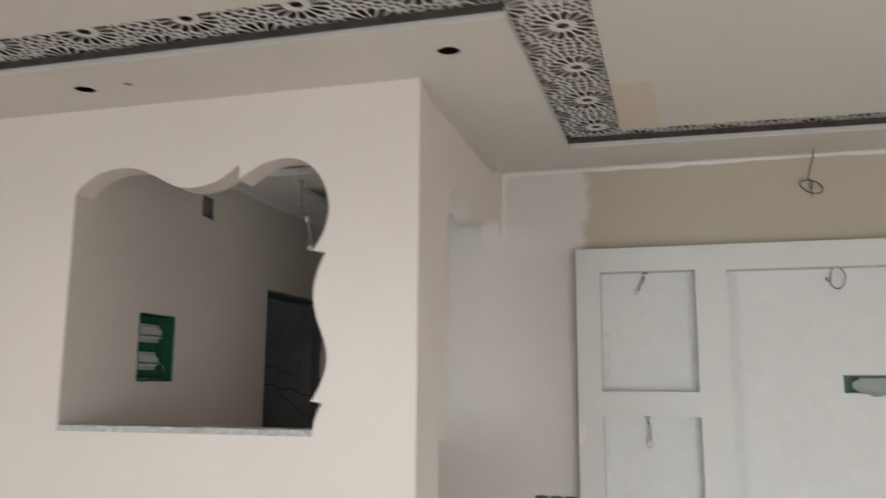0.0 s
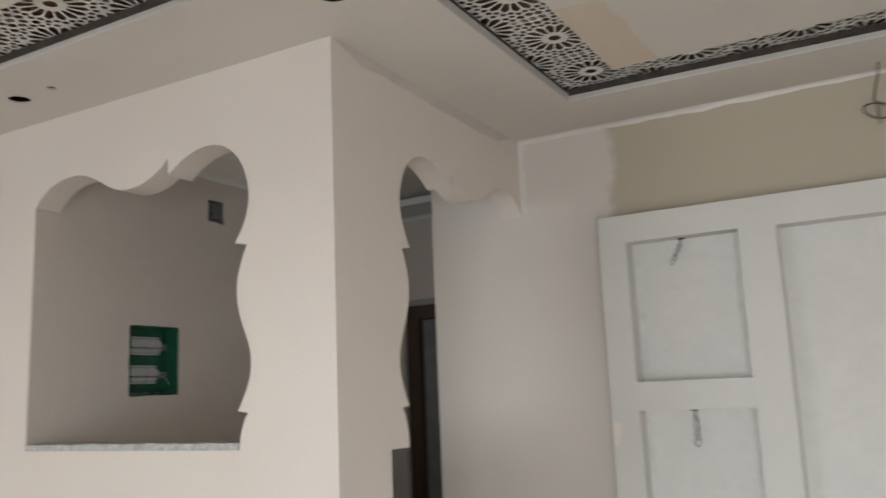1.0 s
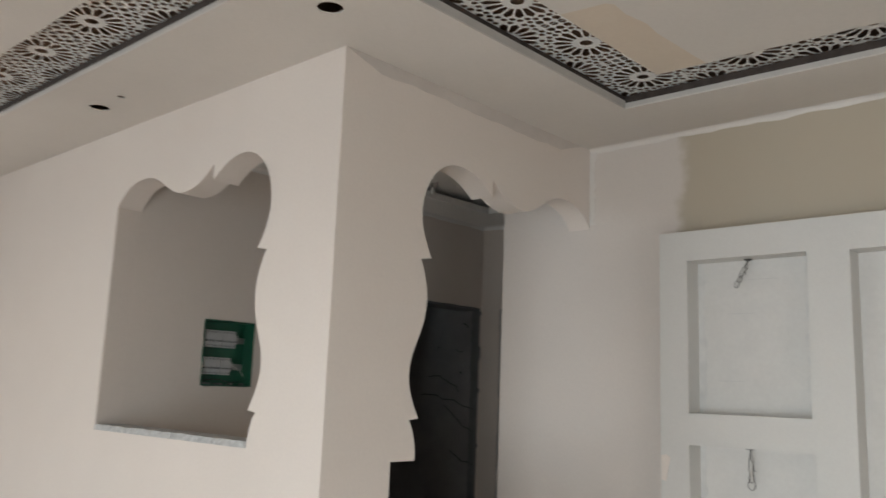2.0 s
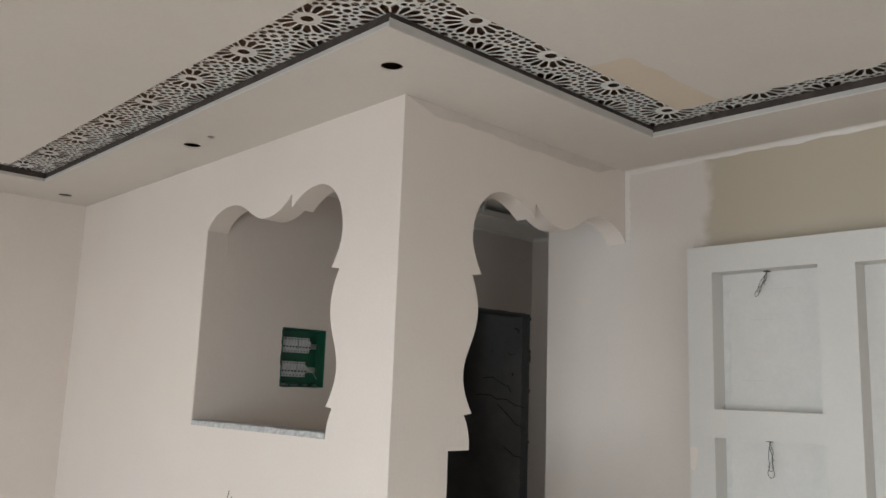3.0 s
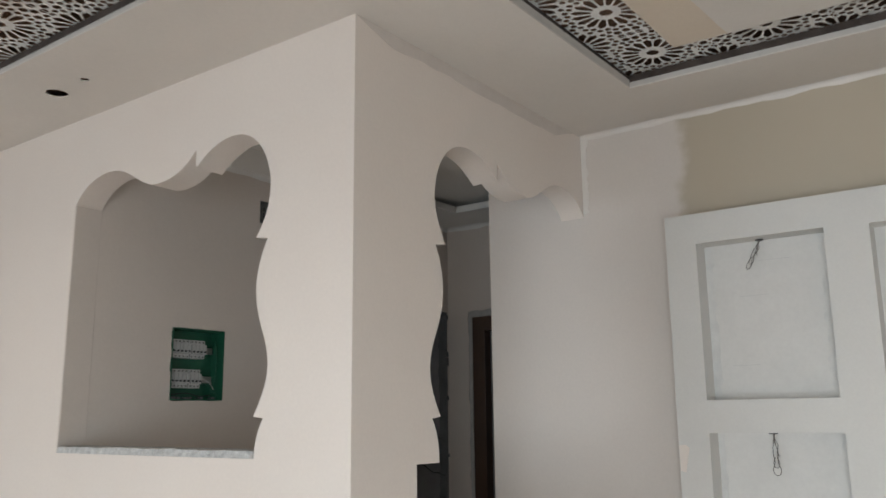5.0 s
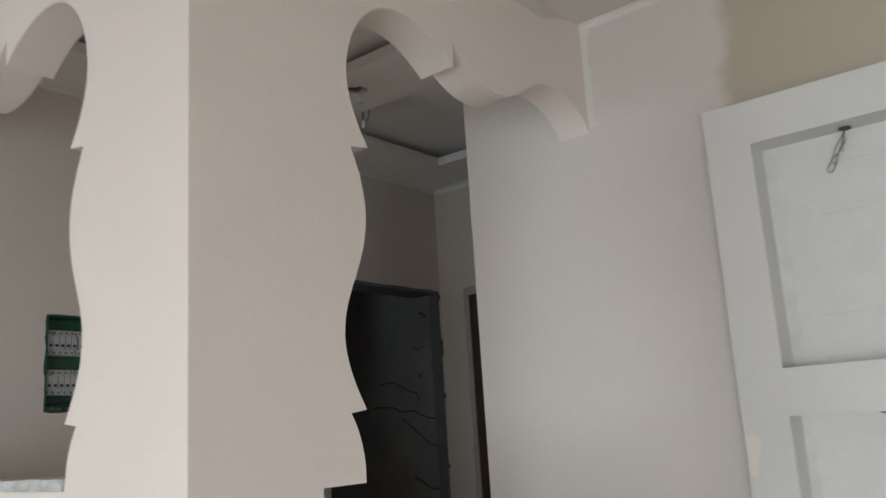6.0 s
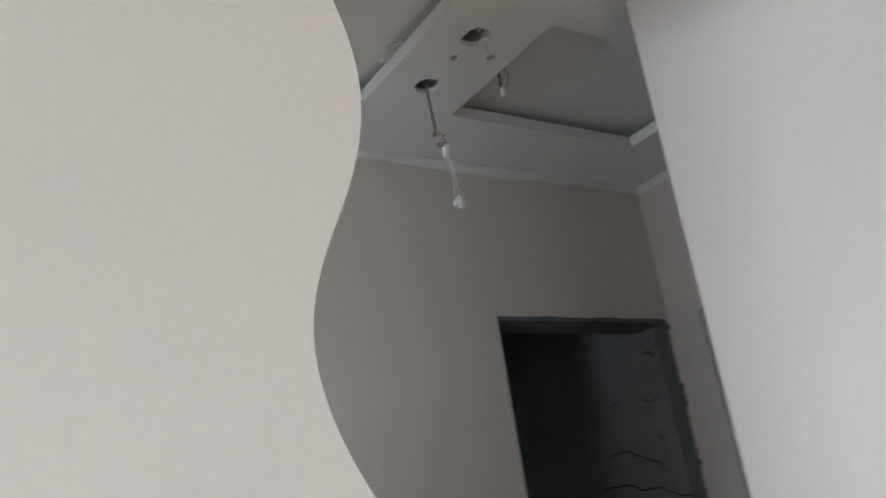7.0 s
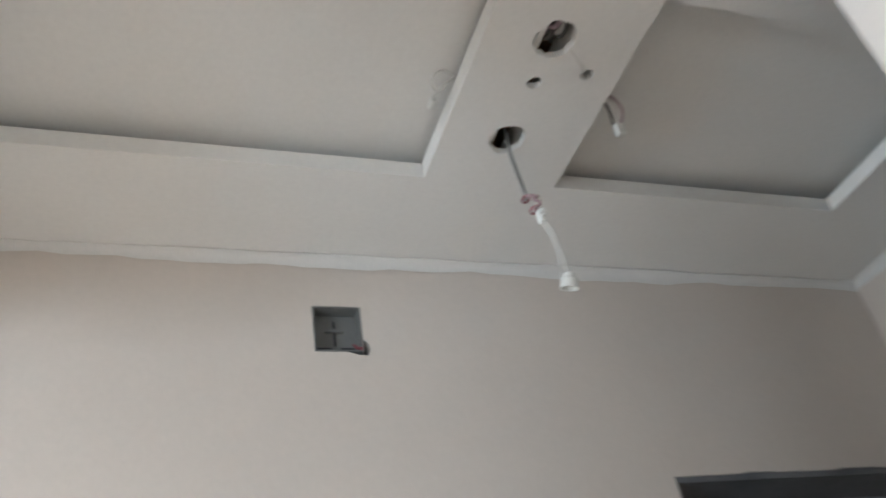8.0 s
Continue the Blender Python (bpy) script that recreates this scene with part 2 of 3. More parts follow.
# ---- walls of the room ----
window_hole = [(-u, z) for u, z in PROFILE] + [(X_D - 0.004, 2.313), (X_D - 0.004, 1.417)]
structure(board("wall_window", rect(X_E, 0, 0, SOFFIT), [window_hole], TH, upright_y(0, TH), M_WALL),
          "off-white primed plaster wall with a scalloped ornamental window opening")
# lining that carries the hall's dimmed colour across the reveal
structure(board("window_reveal", rect(0.0015, 1.4175, TH - 0.0005, 2.3125), [], 0.004, upright_x(X_D - 0.004), M_HALL_WALL), "beige-grey plaster reveal of the ornamental opening, toned for dim light")
arch = [(arch_u(u, z), z - 0.006) for u, z in PROFILE[1:]]
wall_b = [(TH, 0), (0.271, 0), (0.271, 1.397), (0.376, 1.397)] + arch + [(Y_C, SOFFIT), (TH, SOFFIT)]
structure(board("wall_passage", wall_b, [], 0.100, upright_x(-0.100), M_WALL),
          "off-white plaster wall with a scalloped half arch over the passage")
structure(board("wall_niche", rect(-0.455, 0, X_R, SOFFIT), [rect(1.508, 1.568, 1.774, 1.654)], 0.12, upright_y(Y_C, 0.12), M_NICHE_WALL),
          "plaster wall, primed in part and bare beige putty above the niches")
structure(board("wall_side", rect(Y_BACK, 0, 0.105, SOFFIT), [], 0.12, upright_x(X_E - 0.12), M_WALL), "off-white primed side wall of the room")
structure(board("wall_far_side", rect(Y_BACK, 0, Y_F, SOFFIT), [rect(-2.55, 0.98, -0.95, 1.95)], 0.12, upright_x(X_R), M_WALL), "plain off-white wall with a window opening")
structure(board("wall_back", rect(X_E - 0.12, 0, X_R + 0.12, SOFFIT), [rect(0.8, 0.05, 3.1, 1.95), rect(-2.42, 1.18, -1.18, 2.12)], 0.12, upright_y(Y_BACK - 0.12, 0.12), M_WALL),
          "plain off-white wall with two window openings")
structure(board("floor", rect(-4.0, Y_BACK - 0.12, X_R + 0.12, Y_F + 0.9), [], 0.1, level(-0.1), M_FLOOR), "pale dusty screed floor")

# hall walls
DOOR_Y0, DOOR_Y1, DOOR_Z = 1.592, 2.338, 2.127
rnd = random.Random(4)


def ragged(a, b, n, amp):
    """Points from a to b with a broken plaster edge."""
    out = []
    for k in range(n + 1):
        t = k / n
        w = amp * (rnd.random() ** 2) * (0 if k in (0, n) else 1)
        nx, ny = -(b[1] - a[1]), b[0] - a[0]
        q = math.hypot(nx, ny)
        out.append((a[0] + (b[0] - a[0]) * t + nx / q * w, a[1] + (b[1] - a[1]) * t + ny / q * w))
    return out


door_edge = [(DOOR_Y0, 0), (DOOR_Y0, DOOR_Z)] + ragged((DOOR_Y0 + 0.02, DOOR_Z), (DOOR_Y1, DOOR_Z), 26, 0.004) + [(DOOR_Y1, 0)]
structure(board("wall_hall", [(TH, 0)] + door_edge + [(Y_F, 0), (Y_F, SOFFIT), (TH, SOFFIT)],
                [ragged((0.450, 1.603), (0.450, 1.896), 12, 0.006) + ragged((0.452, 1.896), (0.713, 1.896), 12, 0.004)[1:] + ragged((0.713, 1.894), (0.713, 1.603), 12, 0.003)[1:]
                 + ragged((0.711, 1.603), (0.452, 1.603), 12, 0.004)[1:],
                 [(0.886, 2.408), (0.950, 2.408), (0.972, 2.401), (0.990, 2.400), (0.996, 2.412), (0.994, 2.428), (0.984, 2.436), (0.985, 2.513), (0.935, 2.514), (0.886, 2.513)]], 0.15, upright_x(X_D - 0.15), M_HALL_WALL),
          "beige-grey plaster hall wall toned for dim light, with unfinished door opening")
end_hole = ragged((-1.250, 0), (-1.250, 2.118), 60, 0.009) + ragged((-1.250, 2.12), (-0.36, 2.12), 50, 0.009) + [(-0.36, 0)]
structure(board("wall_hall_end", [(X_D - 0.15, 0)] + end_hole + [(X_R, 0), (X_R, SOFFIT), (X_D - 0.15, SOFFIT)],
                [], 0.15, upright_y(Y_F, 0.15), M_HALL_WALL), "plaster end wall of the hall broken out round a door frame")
structure(board("door_surround", rect(-1.30, 0, -0.33, 2.18), [rect(-1.232, -0.1, -0.42, 2.088)], 0.13, upright_y(Y_F + 0.006, 0.13), M_MORTAR),
          "raw grey mortar round the brown door frame")

# lining of the raw door opening
lining = tagged(new("door_lining"), "raw dark cement lining of the doorless opening", kind="structure")
part("head", box_bm(X_D - 0.152, DOOR_Y0, DOOR_Z - 0.012, X_D - 0.004, DOOR_Y1, DOOR_Z + 0.01), M_CEMENT, lining)
jamb_edge = ragged((X_D - 0.052, 0), (X_D - 0.052, DOOR_Z - 0.013), 70, 0.012)
part("jamb", box_bm(X_D - 0.046, DOOR_Y1 - 0.008, 0, X_D - 0.004, DOOR_Y1 + 0.012, DOOR_Z - 0.012), M_CEMENT, lining)
board("broken_edge", [(X_D - 0.012, 0)] + [(X_D - 0.012, DOOR_Z - 0.013)] + jamb_edge[::-1], [], 0.016, upright_y(DOOR_Y1 - 0.014, 0.016), M_CEMENT, lining, "broken cement edge of the jamb")
rj = random.Random(17)
for z, w in ((1.865, 0.030), (1.84, 0.022), (1.815, 0.026), (1.30, 0.02), (2.085, 0.016), (1.62, 0.012)):
    part("lump", box_bm(X_D - 0.010 - w * 0.5, DOOR_Y1 - 0.020 - rj.uniform(0, 0.006), z, X_D + 0.004, DOOR_Y1 + 0.004, z + rj.uniform(0.018, 0.036), 0.005), M_CEMENT, lining)
part("jamb", box_bm(X_D - 0.152, DOOR_Y0 - 0.008, 0, X_D - 0.004, DOOR_Y0 + 0.006, DOOR_Z - 0.012), M_CEMENT, lining)

# dark unfinished room behind the hall
structure(board("wall_dark_room", rect(X_D - 2.6, 0, X_D - 0.048, SOFFIT), [], 0.12, upright_y(Y_F - 0.016, 0.12), M_DARK_WALL),
          "raw grey cement wall with chased cable slots")
structure(board("wall_dark_far", rect(0.11, 0, Y_F - 0.016, SOFFIT), [], 0.12, upright_x(X_D - 2.72), M_CEMENT), "raw cement wall of the dark room")
structure(board("wall_dark_near", rect(X_D - 2.6, 0, X_D - 0.152, SOFFIT), [], 0.12, upright_y(0.107, 0.12), M_CEMENT), "raw cement wall of the dark room")
structure(board("ceiling_dark_room", rect(X_D - 2.72, 0.1, X_D - 0.152, Y_F + 0.1), [], 0.12, level(SOFFIT + 0.002), M_CEMENT), "raw concrete ceiling of the dark room")

# ---- ceilings ----
room_outline = [(X_E, Y_BACK), (X_R, Y_BACK), (X_R, Y_C), (0, Y_C), (0, 0), (X_E, 0)]


def grown(d):
    return [(TRAY_XE - d, Y_BACK + 0.35 - d), (X_R - 0.5 + d, Y_BACK + 0.35 - d), (X_R - 0.5 + d, TRAY_YC + 0.10 + d), (TRAY_X - d, TRAY_YC + d),
            (TRAY_X - d, TRAY_Y + d), (TRAY_XE - d, TRAY_Y + d)]


downlights = [(0.158, -0.197), (-1.224, -0.198), (-2.765, -0.203)]
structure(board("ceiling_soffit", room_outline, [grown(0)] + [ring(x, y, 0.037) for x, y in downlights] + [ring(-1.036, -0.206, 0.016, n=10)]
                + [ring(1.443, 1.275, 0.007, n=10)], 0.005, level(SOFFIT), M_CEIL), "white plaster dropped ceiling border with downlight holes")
g0, g1 = grown(0), grown(0.035)
gb = grown(0.007)
for side, tall in ((0, 0.015), (1, 0.015), (2, 0.017), (3, 0.026), (4, 0.014), (5, 0.014)):
    p, q = side, (side + 1) % 6
    structure(board("ceiling_edge", [g0[p], g0[q], g1[q], g1[p]], [], tall, level(SOFFIT + 0.005), M_EDGE), "upstand along the edge of the dropped ceiling, toned against window light")
    # dark strip in place of the open, shaded gap
    structure(board("ceiling_gap_shade", [gb[p], gb[q], g1[q], g1[p]], [], BAND_Z - 0.002 - SOFFIT - 0.005 - tall, level(SOFFIT + 0.005 + tall), M_GAP_SHADE), "dark strip painted as the shade of the gap above the upstand")
EDGE_X, EDGE_Y, EDGE_YC = 0.632, -0.650, 0.775
inner = [(TRAY_XE + 0.25, Y_BACK + 0.35), (X_R - 0.5, Y_BACK + 0.35), (X_R - 0.5, EDGE_YC + 0.11), (EDGE_X, EDGE_YC),
         (EDGE_X, EDGE_Y), (TRAY_XE + 0.25, EDGE_Y)]
patch = [(EDGE_X + 0.001, 0.225), (0.70, 0.235), (0.765, 0.243), (0.782, 0.262), (0.776, 0.33), (0.792, 0.42), (0.784, 0.50), (0.790, 0.60), (0.795, 0.72),
         (0.800, 0.775), (EDGE_X + 0.001, 0.7735)]
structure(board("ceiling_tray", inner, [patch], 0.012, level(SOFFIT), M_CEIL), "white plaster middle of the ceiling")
structure(board("ceiling_bare_patch", patch, [], 0.012, level(SOFFIT), M_BEIGE2), "unpainted beige patch of ceiling board")
structure(board("ceiling_slab", rect(-4.2, Y_BACK - 0.12, X_R + 0.12, Y_F + 0.9), [], 0.15, level(2.86), M_VOID), "dark slab above the ceilings")
# unseen ring, added to block sky light from the void above the ceilings
void_out = [(X_E - 0.12, Y_BACK - 0.12), (X_R + 0.12, Y_BACK - 0.12), (X_R + 0.12, Y_F + 0.15), (X_D - 2.72, Y_F + 0.15), (X_D - 2.72, -0.02), (X_E - 0.12, -0.02)]
void_in = [(X_E - 0.02, Y_BACK - 0.02), (X_R + 0.02, Y_BACK - 0.02), (X_R + 0.02, Y_F + 0.05), (X_D - 2.62, Y_F + 0.05), (X_D - 2.62, 0.08), (X_E - 0.02, 0.08)]
structure(board("void_sky_block", void_out, [void_in], 0.2085, level(SOFFIT + 0.001), M_VOID), "added unseen ring keeping sky light out of the ceiling void")

HT1, HT2 = rect(-1.122, 0.26, -0.30, 1.062), rect(-1.120, 1.338, -0.662, 2.050)
hall_holes = [ring(-0.768, 1.187, 0.038, 0.036, 22, 0.10, 3), ring(-1.003, 1.190, 0.036, 0.034, 22, 0.06, 5), ring(-0.863, 1.188, 0.013, n=12, rough=0.1), ring(-0.831, 1.276, 0.012, n=12, rough=0.08)]
hall_outline = [(X_D, TH), (-0.1, TH), (-0.1, Y_C), (-0.455, Y_C), (-0.455, Y_C + 0.12), (X_R, Y_C + 0.12), (X_R, Y_F), (X_D, Y_F)]
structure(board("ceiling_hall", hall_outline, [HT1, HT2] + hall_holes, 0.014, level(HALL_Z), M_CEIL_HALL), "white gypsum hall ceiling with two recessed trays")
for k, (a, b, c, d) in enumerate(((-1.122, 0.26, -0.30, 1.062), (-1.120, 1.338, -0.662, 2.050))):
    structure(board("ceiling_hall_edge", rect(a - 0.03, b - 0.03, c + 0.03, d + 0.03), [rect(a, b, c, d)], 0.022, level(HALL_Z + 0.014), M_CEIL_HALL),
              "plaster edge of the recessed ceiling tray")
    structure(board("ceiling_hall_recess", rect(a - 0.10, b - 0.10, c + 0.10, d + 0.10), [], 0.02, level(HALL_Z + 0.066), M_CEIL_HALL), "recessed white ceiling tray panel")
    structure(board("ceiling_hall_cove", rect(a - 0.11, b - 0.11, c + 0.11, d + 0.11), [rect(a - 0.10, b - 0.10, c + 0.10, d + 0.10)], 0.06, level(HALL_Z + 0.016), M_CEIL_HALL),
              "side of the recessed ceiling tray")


# filler fillets where walls meet ceilings
def fillet(name, a, b, inward, z, r, mat, label, seed):
    """A hand-drawn hollow of filler from a to b; inward is the way off the wall."""
    rn = random.Random(seed)
    bm = bmesh.new()
    n = max(8, int(math.dist(a, b) / 0.045))
    rows, wob = [], 0.0
    for k in range(n + 1):
        t = k / n
        x, y = a[0] + (b[0] - a[0]) * t, a[1] + (b[1] - a[1]) * t
        wob = 0.7 * wob + rn.uniform(-0.24, 0.24)
        h, w = r * (1 + wob), r * (0.8 + 0.5 * wob)
        row = []
        for j in range(6):
            g = j / 5 * math.pi / 2
            d, dz = w * (1 - math.cos(g)) + 0.0012, h * (1 - math.sin(g)) + 0.0005
            row.append(bm.verts.new((x + inward[0] * d, y + inward[1] * d, z - dz)))
        row.append(bm.verts.new((x - inward[0] * 0.002, y - inward[1] * 0.002, z + 0.001)))
        rows.append(row)
    for p, q in zip(rows, rows[1:]):
        for j in range(len(p) - 1):
            bm.faces.new((p[j], p[j + 1], q[j + 1], q[j]))
    ob = part(name, bm, mat)
    for f in ob.data.polygons:
        f.use_smooth = True
    return structure(ob, label)


fillet("trim_niche_wall", (0.002, Y_C), (X_R, Y_C), (0, -1), SOFFIT, 0.019, M_FILLER, "white filler seam between wall and ceiling", 1)
fillet("trim_hall_wall", (X_D, TH), (X_D, Y_F), (1, 0), HALL_Z, 0.021, M_FILLER_HALL, "white filler seam along the hall ceiling", 3)
fillet("trim_hall_end", (X_D, Y_F), (1.0, Y_F), (0, -1), HALL_Z, 0.019, M_FILLER_HALL, "white filler seam along the hall ceiling", 5)


# filler drawn down the corner over the half arch
rf = random.Random(52)
ridge = [(0.020 + 0.012 * rf.random() + 0.022 * max(0, (z - 2.58) / 0.07), z) for z in [2.325 + 0.0205 * k for k in range(16)]]
structure(board("trim_corner", [(0.001, 2.325)] + ridge + [(0.001, 2.6325)], [], 0.0025, upright_y(Y_C - 0.0026, 0.0025), M_FILLER), "white filler drawn down the wall corner")


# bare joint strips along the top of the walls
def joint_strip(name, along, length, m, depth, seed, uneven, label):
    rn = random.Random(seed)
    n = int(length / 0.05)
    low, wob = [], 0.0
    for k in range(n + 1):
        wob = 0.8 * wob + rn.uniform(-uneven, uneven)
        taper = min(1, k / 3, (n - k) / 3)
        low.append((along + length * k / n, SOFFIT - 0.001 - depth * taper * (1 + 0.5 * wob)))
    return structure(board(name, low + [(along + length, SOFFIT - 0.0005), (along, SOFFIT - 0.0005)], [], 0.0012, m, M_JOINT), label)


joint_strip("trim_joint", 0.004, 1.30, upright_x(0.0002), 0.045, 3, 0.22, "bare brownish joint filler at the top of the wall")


# ---- the lattice band ----
def clip(poly, axis, limit, keep_below):
    out = []
    for p, q in zip(poly, poly[1:] + poly[:1]):
        inp, inq = ((p[axis] < limit) == keep_below), ((q[axis] < limit) == keep_below)
        if inp:
            out.append(p)
        if inp != inq:
            t = (limit - p[axis]) / (q[axis] - p[axis])
            out.append((p[0] + (q[0] - p[0]) * t, p[1] + (q[1] - p[1]) * t))
    return out


def area(poly):
    return abs(sum(p[0] * q[1] - q[0] * p[1] for p, q in zip(poly, poly[1:] + poly[:1]))) / 2


def petals_of(cx, cy, petals=16):
    """The eye and the long petals of one star."""
    out = [ring(cx, cy, 0.0205, n=14)]
    for k in range(petals):
        g = (k + 0.5) * math.tau / petals
        c, s = math.cos(g), math.sin(g)
        shape = [(0.045, 0.0045), (0.050, 0.0068), (0.078, 0.0118), (0.092, 0.0126), (0.1075, 0), (0.092, -0.0126), (0.078, -0.0118), (0.050, -0.0068), (0.045, -0.0045)]
        out.append([(cx + r * c - w * s, cy + r * s + w * c) for r, w in shape])
    return out


@functools.lru_cache(None)
def lace(h, q=0.18, gap=0.0042):
    """Eyelets that fill a quarter of the repeat between two stars; the quarter mirrors at all four sides."""
    edge = [p for poly in petals_of(0, 0) + petals_of(h, q) for p in poly]
    edge += [((p[0] + r[0]) / 2, (p[1] + r[1]) / 2) for poly in petals_of(0, 0) + petals_of(h, q) for p, r in zip(poly, poly[1:] + poly[:1])]
    wanted = []
    for cx, cy in ((0, 0), (h, q)):
        for k in range(32):
            g = k * math.tau / 32
            wanted.append((cx + (0.122 if k % 2 else 0.114) * math.cos(g), cy + (0.122 if k % 2 else 0.114) * math.sin(g), 0.0092))
    nu, nv = 18, 18
    for r in (0.0125, 0.0105, 0.0088, 0.0072):
        for i in range(nu * 2 + 1):
            for j in range(nv * 2 + 1):
                wanted.append((h * i / nu / 2, q * j / nv / 2, r))
    kept = []
    for x, y, r in wanted:
        if x < -1e-6 or y < -1e-6 or x > h + 1e-6 or y > q + 1e-6 or min(math.hypot(x, y), math.hypot(x - h, y - q)) < 0.104:
            continue
        if any(1e-6 < d < r + gap / 2 for d in (x, h - x, y, q - y)):
            continue
        if all(math.hypot(x - a, y - b) > r + gap for a, b in edge) and all(math.hypot(x - a, y - b) > r + p + gap for a, b, p in kept):
            kept.append((x, y, r))
    return kept


def lattice_mesh(period, u0, u1, v0, v1):
    """One board of the band round a star at the middle; u runs along the band, v away from the dropped ceiling."""
    h = period / 2
    holes = petals_of(0, 0)
    for sx in (-1, 1):
        for sy in (-1, 1):
            holes += petals_of(sx * h, sy * 0.18)
    spots = {(round(sx * x, 5), round(sy * y, 5), r) for x, y, r in lace(h) for sx in (-1, 1) for sy in (-1, 1)}
    holes += [ring(x, y, r + 0.0013, r + 0.0009, n=8) for x, y, r in sorted(spots)]
    for margin in (0.0005, 0.0007, 0.001, 0.0014, 0.0019, 0.0025, 0.0032):
        kept = []
        for poly in holes:
            for axis, limit, below in ((0, u1 - margin, True), (0, u0 + margin, False), (1, v1 - 0.003, True), (1, v0 + 0.003, False)):
                poly = clip(poly, axis, limit, below) if poly else poly
            if len(poly) > 2 and area(poly) > 2e-5:
                kept.append(poly)
        me = plate_mesh(rect(u0, v0, u1, v1), kept, 0.0012)
        # the fill is sound when the cut board has the area that it should have
        flat = sum(f.area for f in me.polygons if abs(f.normal.z) > 0.9) / 2
        if abs(flat / ((u1 - u0) * (v1 - v0) - sum(area(p) for p in kept)) - 1) < 0.02:
            break
    return me


band = tagged(new("lattice_band"), "white fretwork ceiling band cut with pierced stars", "ceiling band")
V0, V1 = -0.155, 0.135


def lay(me, m):
    me2 = me.copy() if m.determinant() < 0 else me
    ob = finish("panel", me2, M_LATTICE, band)
    ob.matrix_world = m
    return ob


def frame_m(ox, oy, ux, uy, vx, vy):
    return Matrix(((ux, vx, 0, ox), (uy, vy, 0, oy), (0, 0, 1, BAND_Z), (0, 0, 0, 1)))


PA, PB, PC = 0.372, 0.353, 0.360
SX, SY, SYC = 0.522, -0.530, 0.885
full_a, full_b, full_c = (lattice_mesh(p, -p / 2, p / 2, V0, V1) for p in (PA, PB, PC))
corner_ab = lattice_mesh(PA, -PA / 2, V1, -PB / 2, V1)
corner_bc = lattice_mesh(PB, -PB / 2, 0.155, V0, V1)
sliver_c = lattice_mesh(PC, V1, PC / 2, V0, V1)
lay(corner_ab, frame_m(SX, SY, 1, 0, 0, -1))
for k in range(1, 8):
    lay(full_a, frame_m(SX - k * PA, SY, 1, 0, 0, -1))
lay(lattice_mesh(PA, -0.09, PA / 2, V0, V1), frame_m(SX - 8 * PA, SY, 1, 0, 0, -1))
for k in range(1, 4):
    lay(full_b, frame_m(SX, SY + k * PB, 0, 1, 1, 0))
lay(corner_bc, frame_m(SX, SY + 4 * PB, 0, 1, 1, 0))
lay(sliver_c, frame_m(SX, SYC, 1, 0, 0, -1))
for k in range(1, 10):
    lay(full_c, frame_m(SX + k * PC, SYC + 0.010 * k, 1, 0, 0, -1))
for k in range(1, 6):
    lay(full_a, frame_m(TRAY_XE + 0.137, SY - k * PA + 0.05, 0, 1, 1, 0))


# ---- wires ----
def tube_mesh(points, radius, res=3):
    cu = bpy.data.curves.new("strand", "CURVE")
    cu.dimensions, cu.bevel_depth, cu.bevel_resolution, cu.resolution_u, cu.use_fill_caps = "3D", radius, res - 1, 5, True
    sp = cu.splines.new("BEZIER")
    sp.bezier_points.add(len(points) - 1)
    for q, p in zip(sp.bezier_points, points):
        q.co, q.handle_left_type, q.handle_right_type = p, "AUTO", "AUTO"
    ob = new("strand", cu)
    me = bpy.data.meshes.new_from_object(ob.evaluated_get(bpy.context.evaluated_depsgraph_get()))
    bpy.data.objects.remove(ob)
    bpy.data.curves.remove(cu)
    for f in me.polygons:
        f.use_smooth = True
    return me


def wire(name, points, radius, mat, parent=None, label=""):
    return finish(name, tube_mesh([Vector(p) for p in points], radius), mat, parent, label)


# ---- gypsum niche unit on the wall ----
UNIT_Y = 1.264
unit = tagged(new("niche_unit"), "white gypsum board wall unit with shallow rectangular niches", "wall unit")
niches = [(0.487, 1.573, 0.912, 2.121), (0.487, 0.92, 0.916, 1.463), (1.047, 0.75, 2.55, 2.116)]
board("body", rect(0.377, 0.0, 2.66, 2.231), [rect(a, b, c, d) for a, b, c, d in niches], 0.088, upright_y(UNIT_Y, 0.088), M_PANEL, unit, edge=0.0)
for a, b, c, d in niches:
    holes = [rect(1.512, 1.572, 1.77, 1.650)] if a > 1 else []
    board("niche_back", rect(a - 0.02, b - 0.02, c + 0.02, d + 0.02), holes, 0.014, upright_y(UNIT_Y + 0.088, 0.014), M_NICHE, unit, "plastered niche back with faint seams")
# uneven strips: filler and painted shade along both sides of a niche back
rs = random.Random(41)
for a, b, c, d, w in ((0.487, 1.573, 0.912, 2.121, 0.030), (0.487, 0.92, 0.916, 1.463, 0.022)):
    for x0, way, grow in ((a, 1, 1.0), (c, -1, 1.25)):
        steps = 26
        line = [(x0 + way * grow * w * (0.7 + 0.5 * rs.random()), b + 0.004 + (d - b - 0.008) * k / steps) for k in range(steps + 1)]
        board("side_strip", [(x0 + way * 0.001, b + 0.004)] + line + [(x0 + way * 0.001, d - 0.004)], [], 0.0008, upright_y(UNIT_Y + 0.0873, 0.0008), M_SIDE_SHADE, unit, "grey strip of unsanded filler with the niche side's shade")
rnd = random.Random(9)
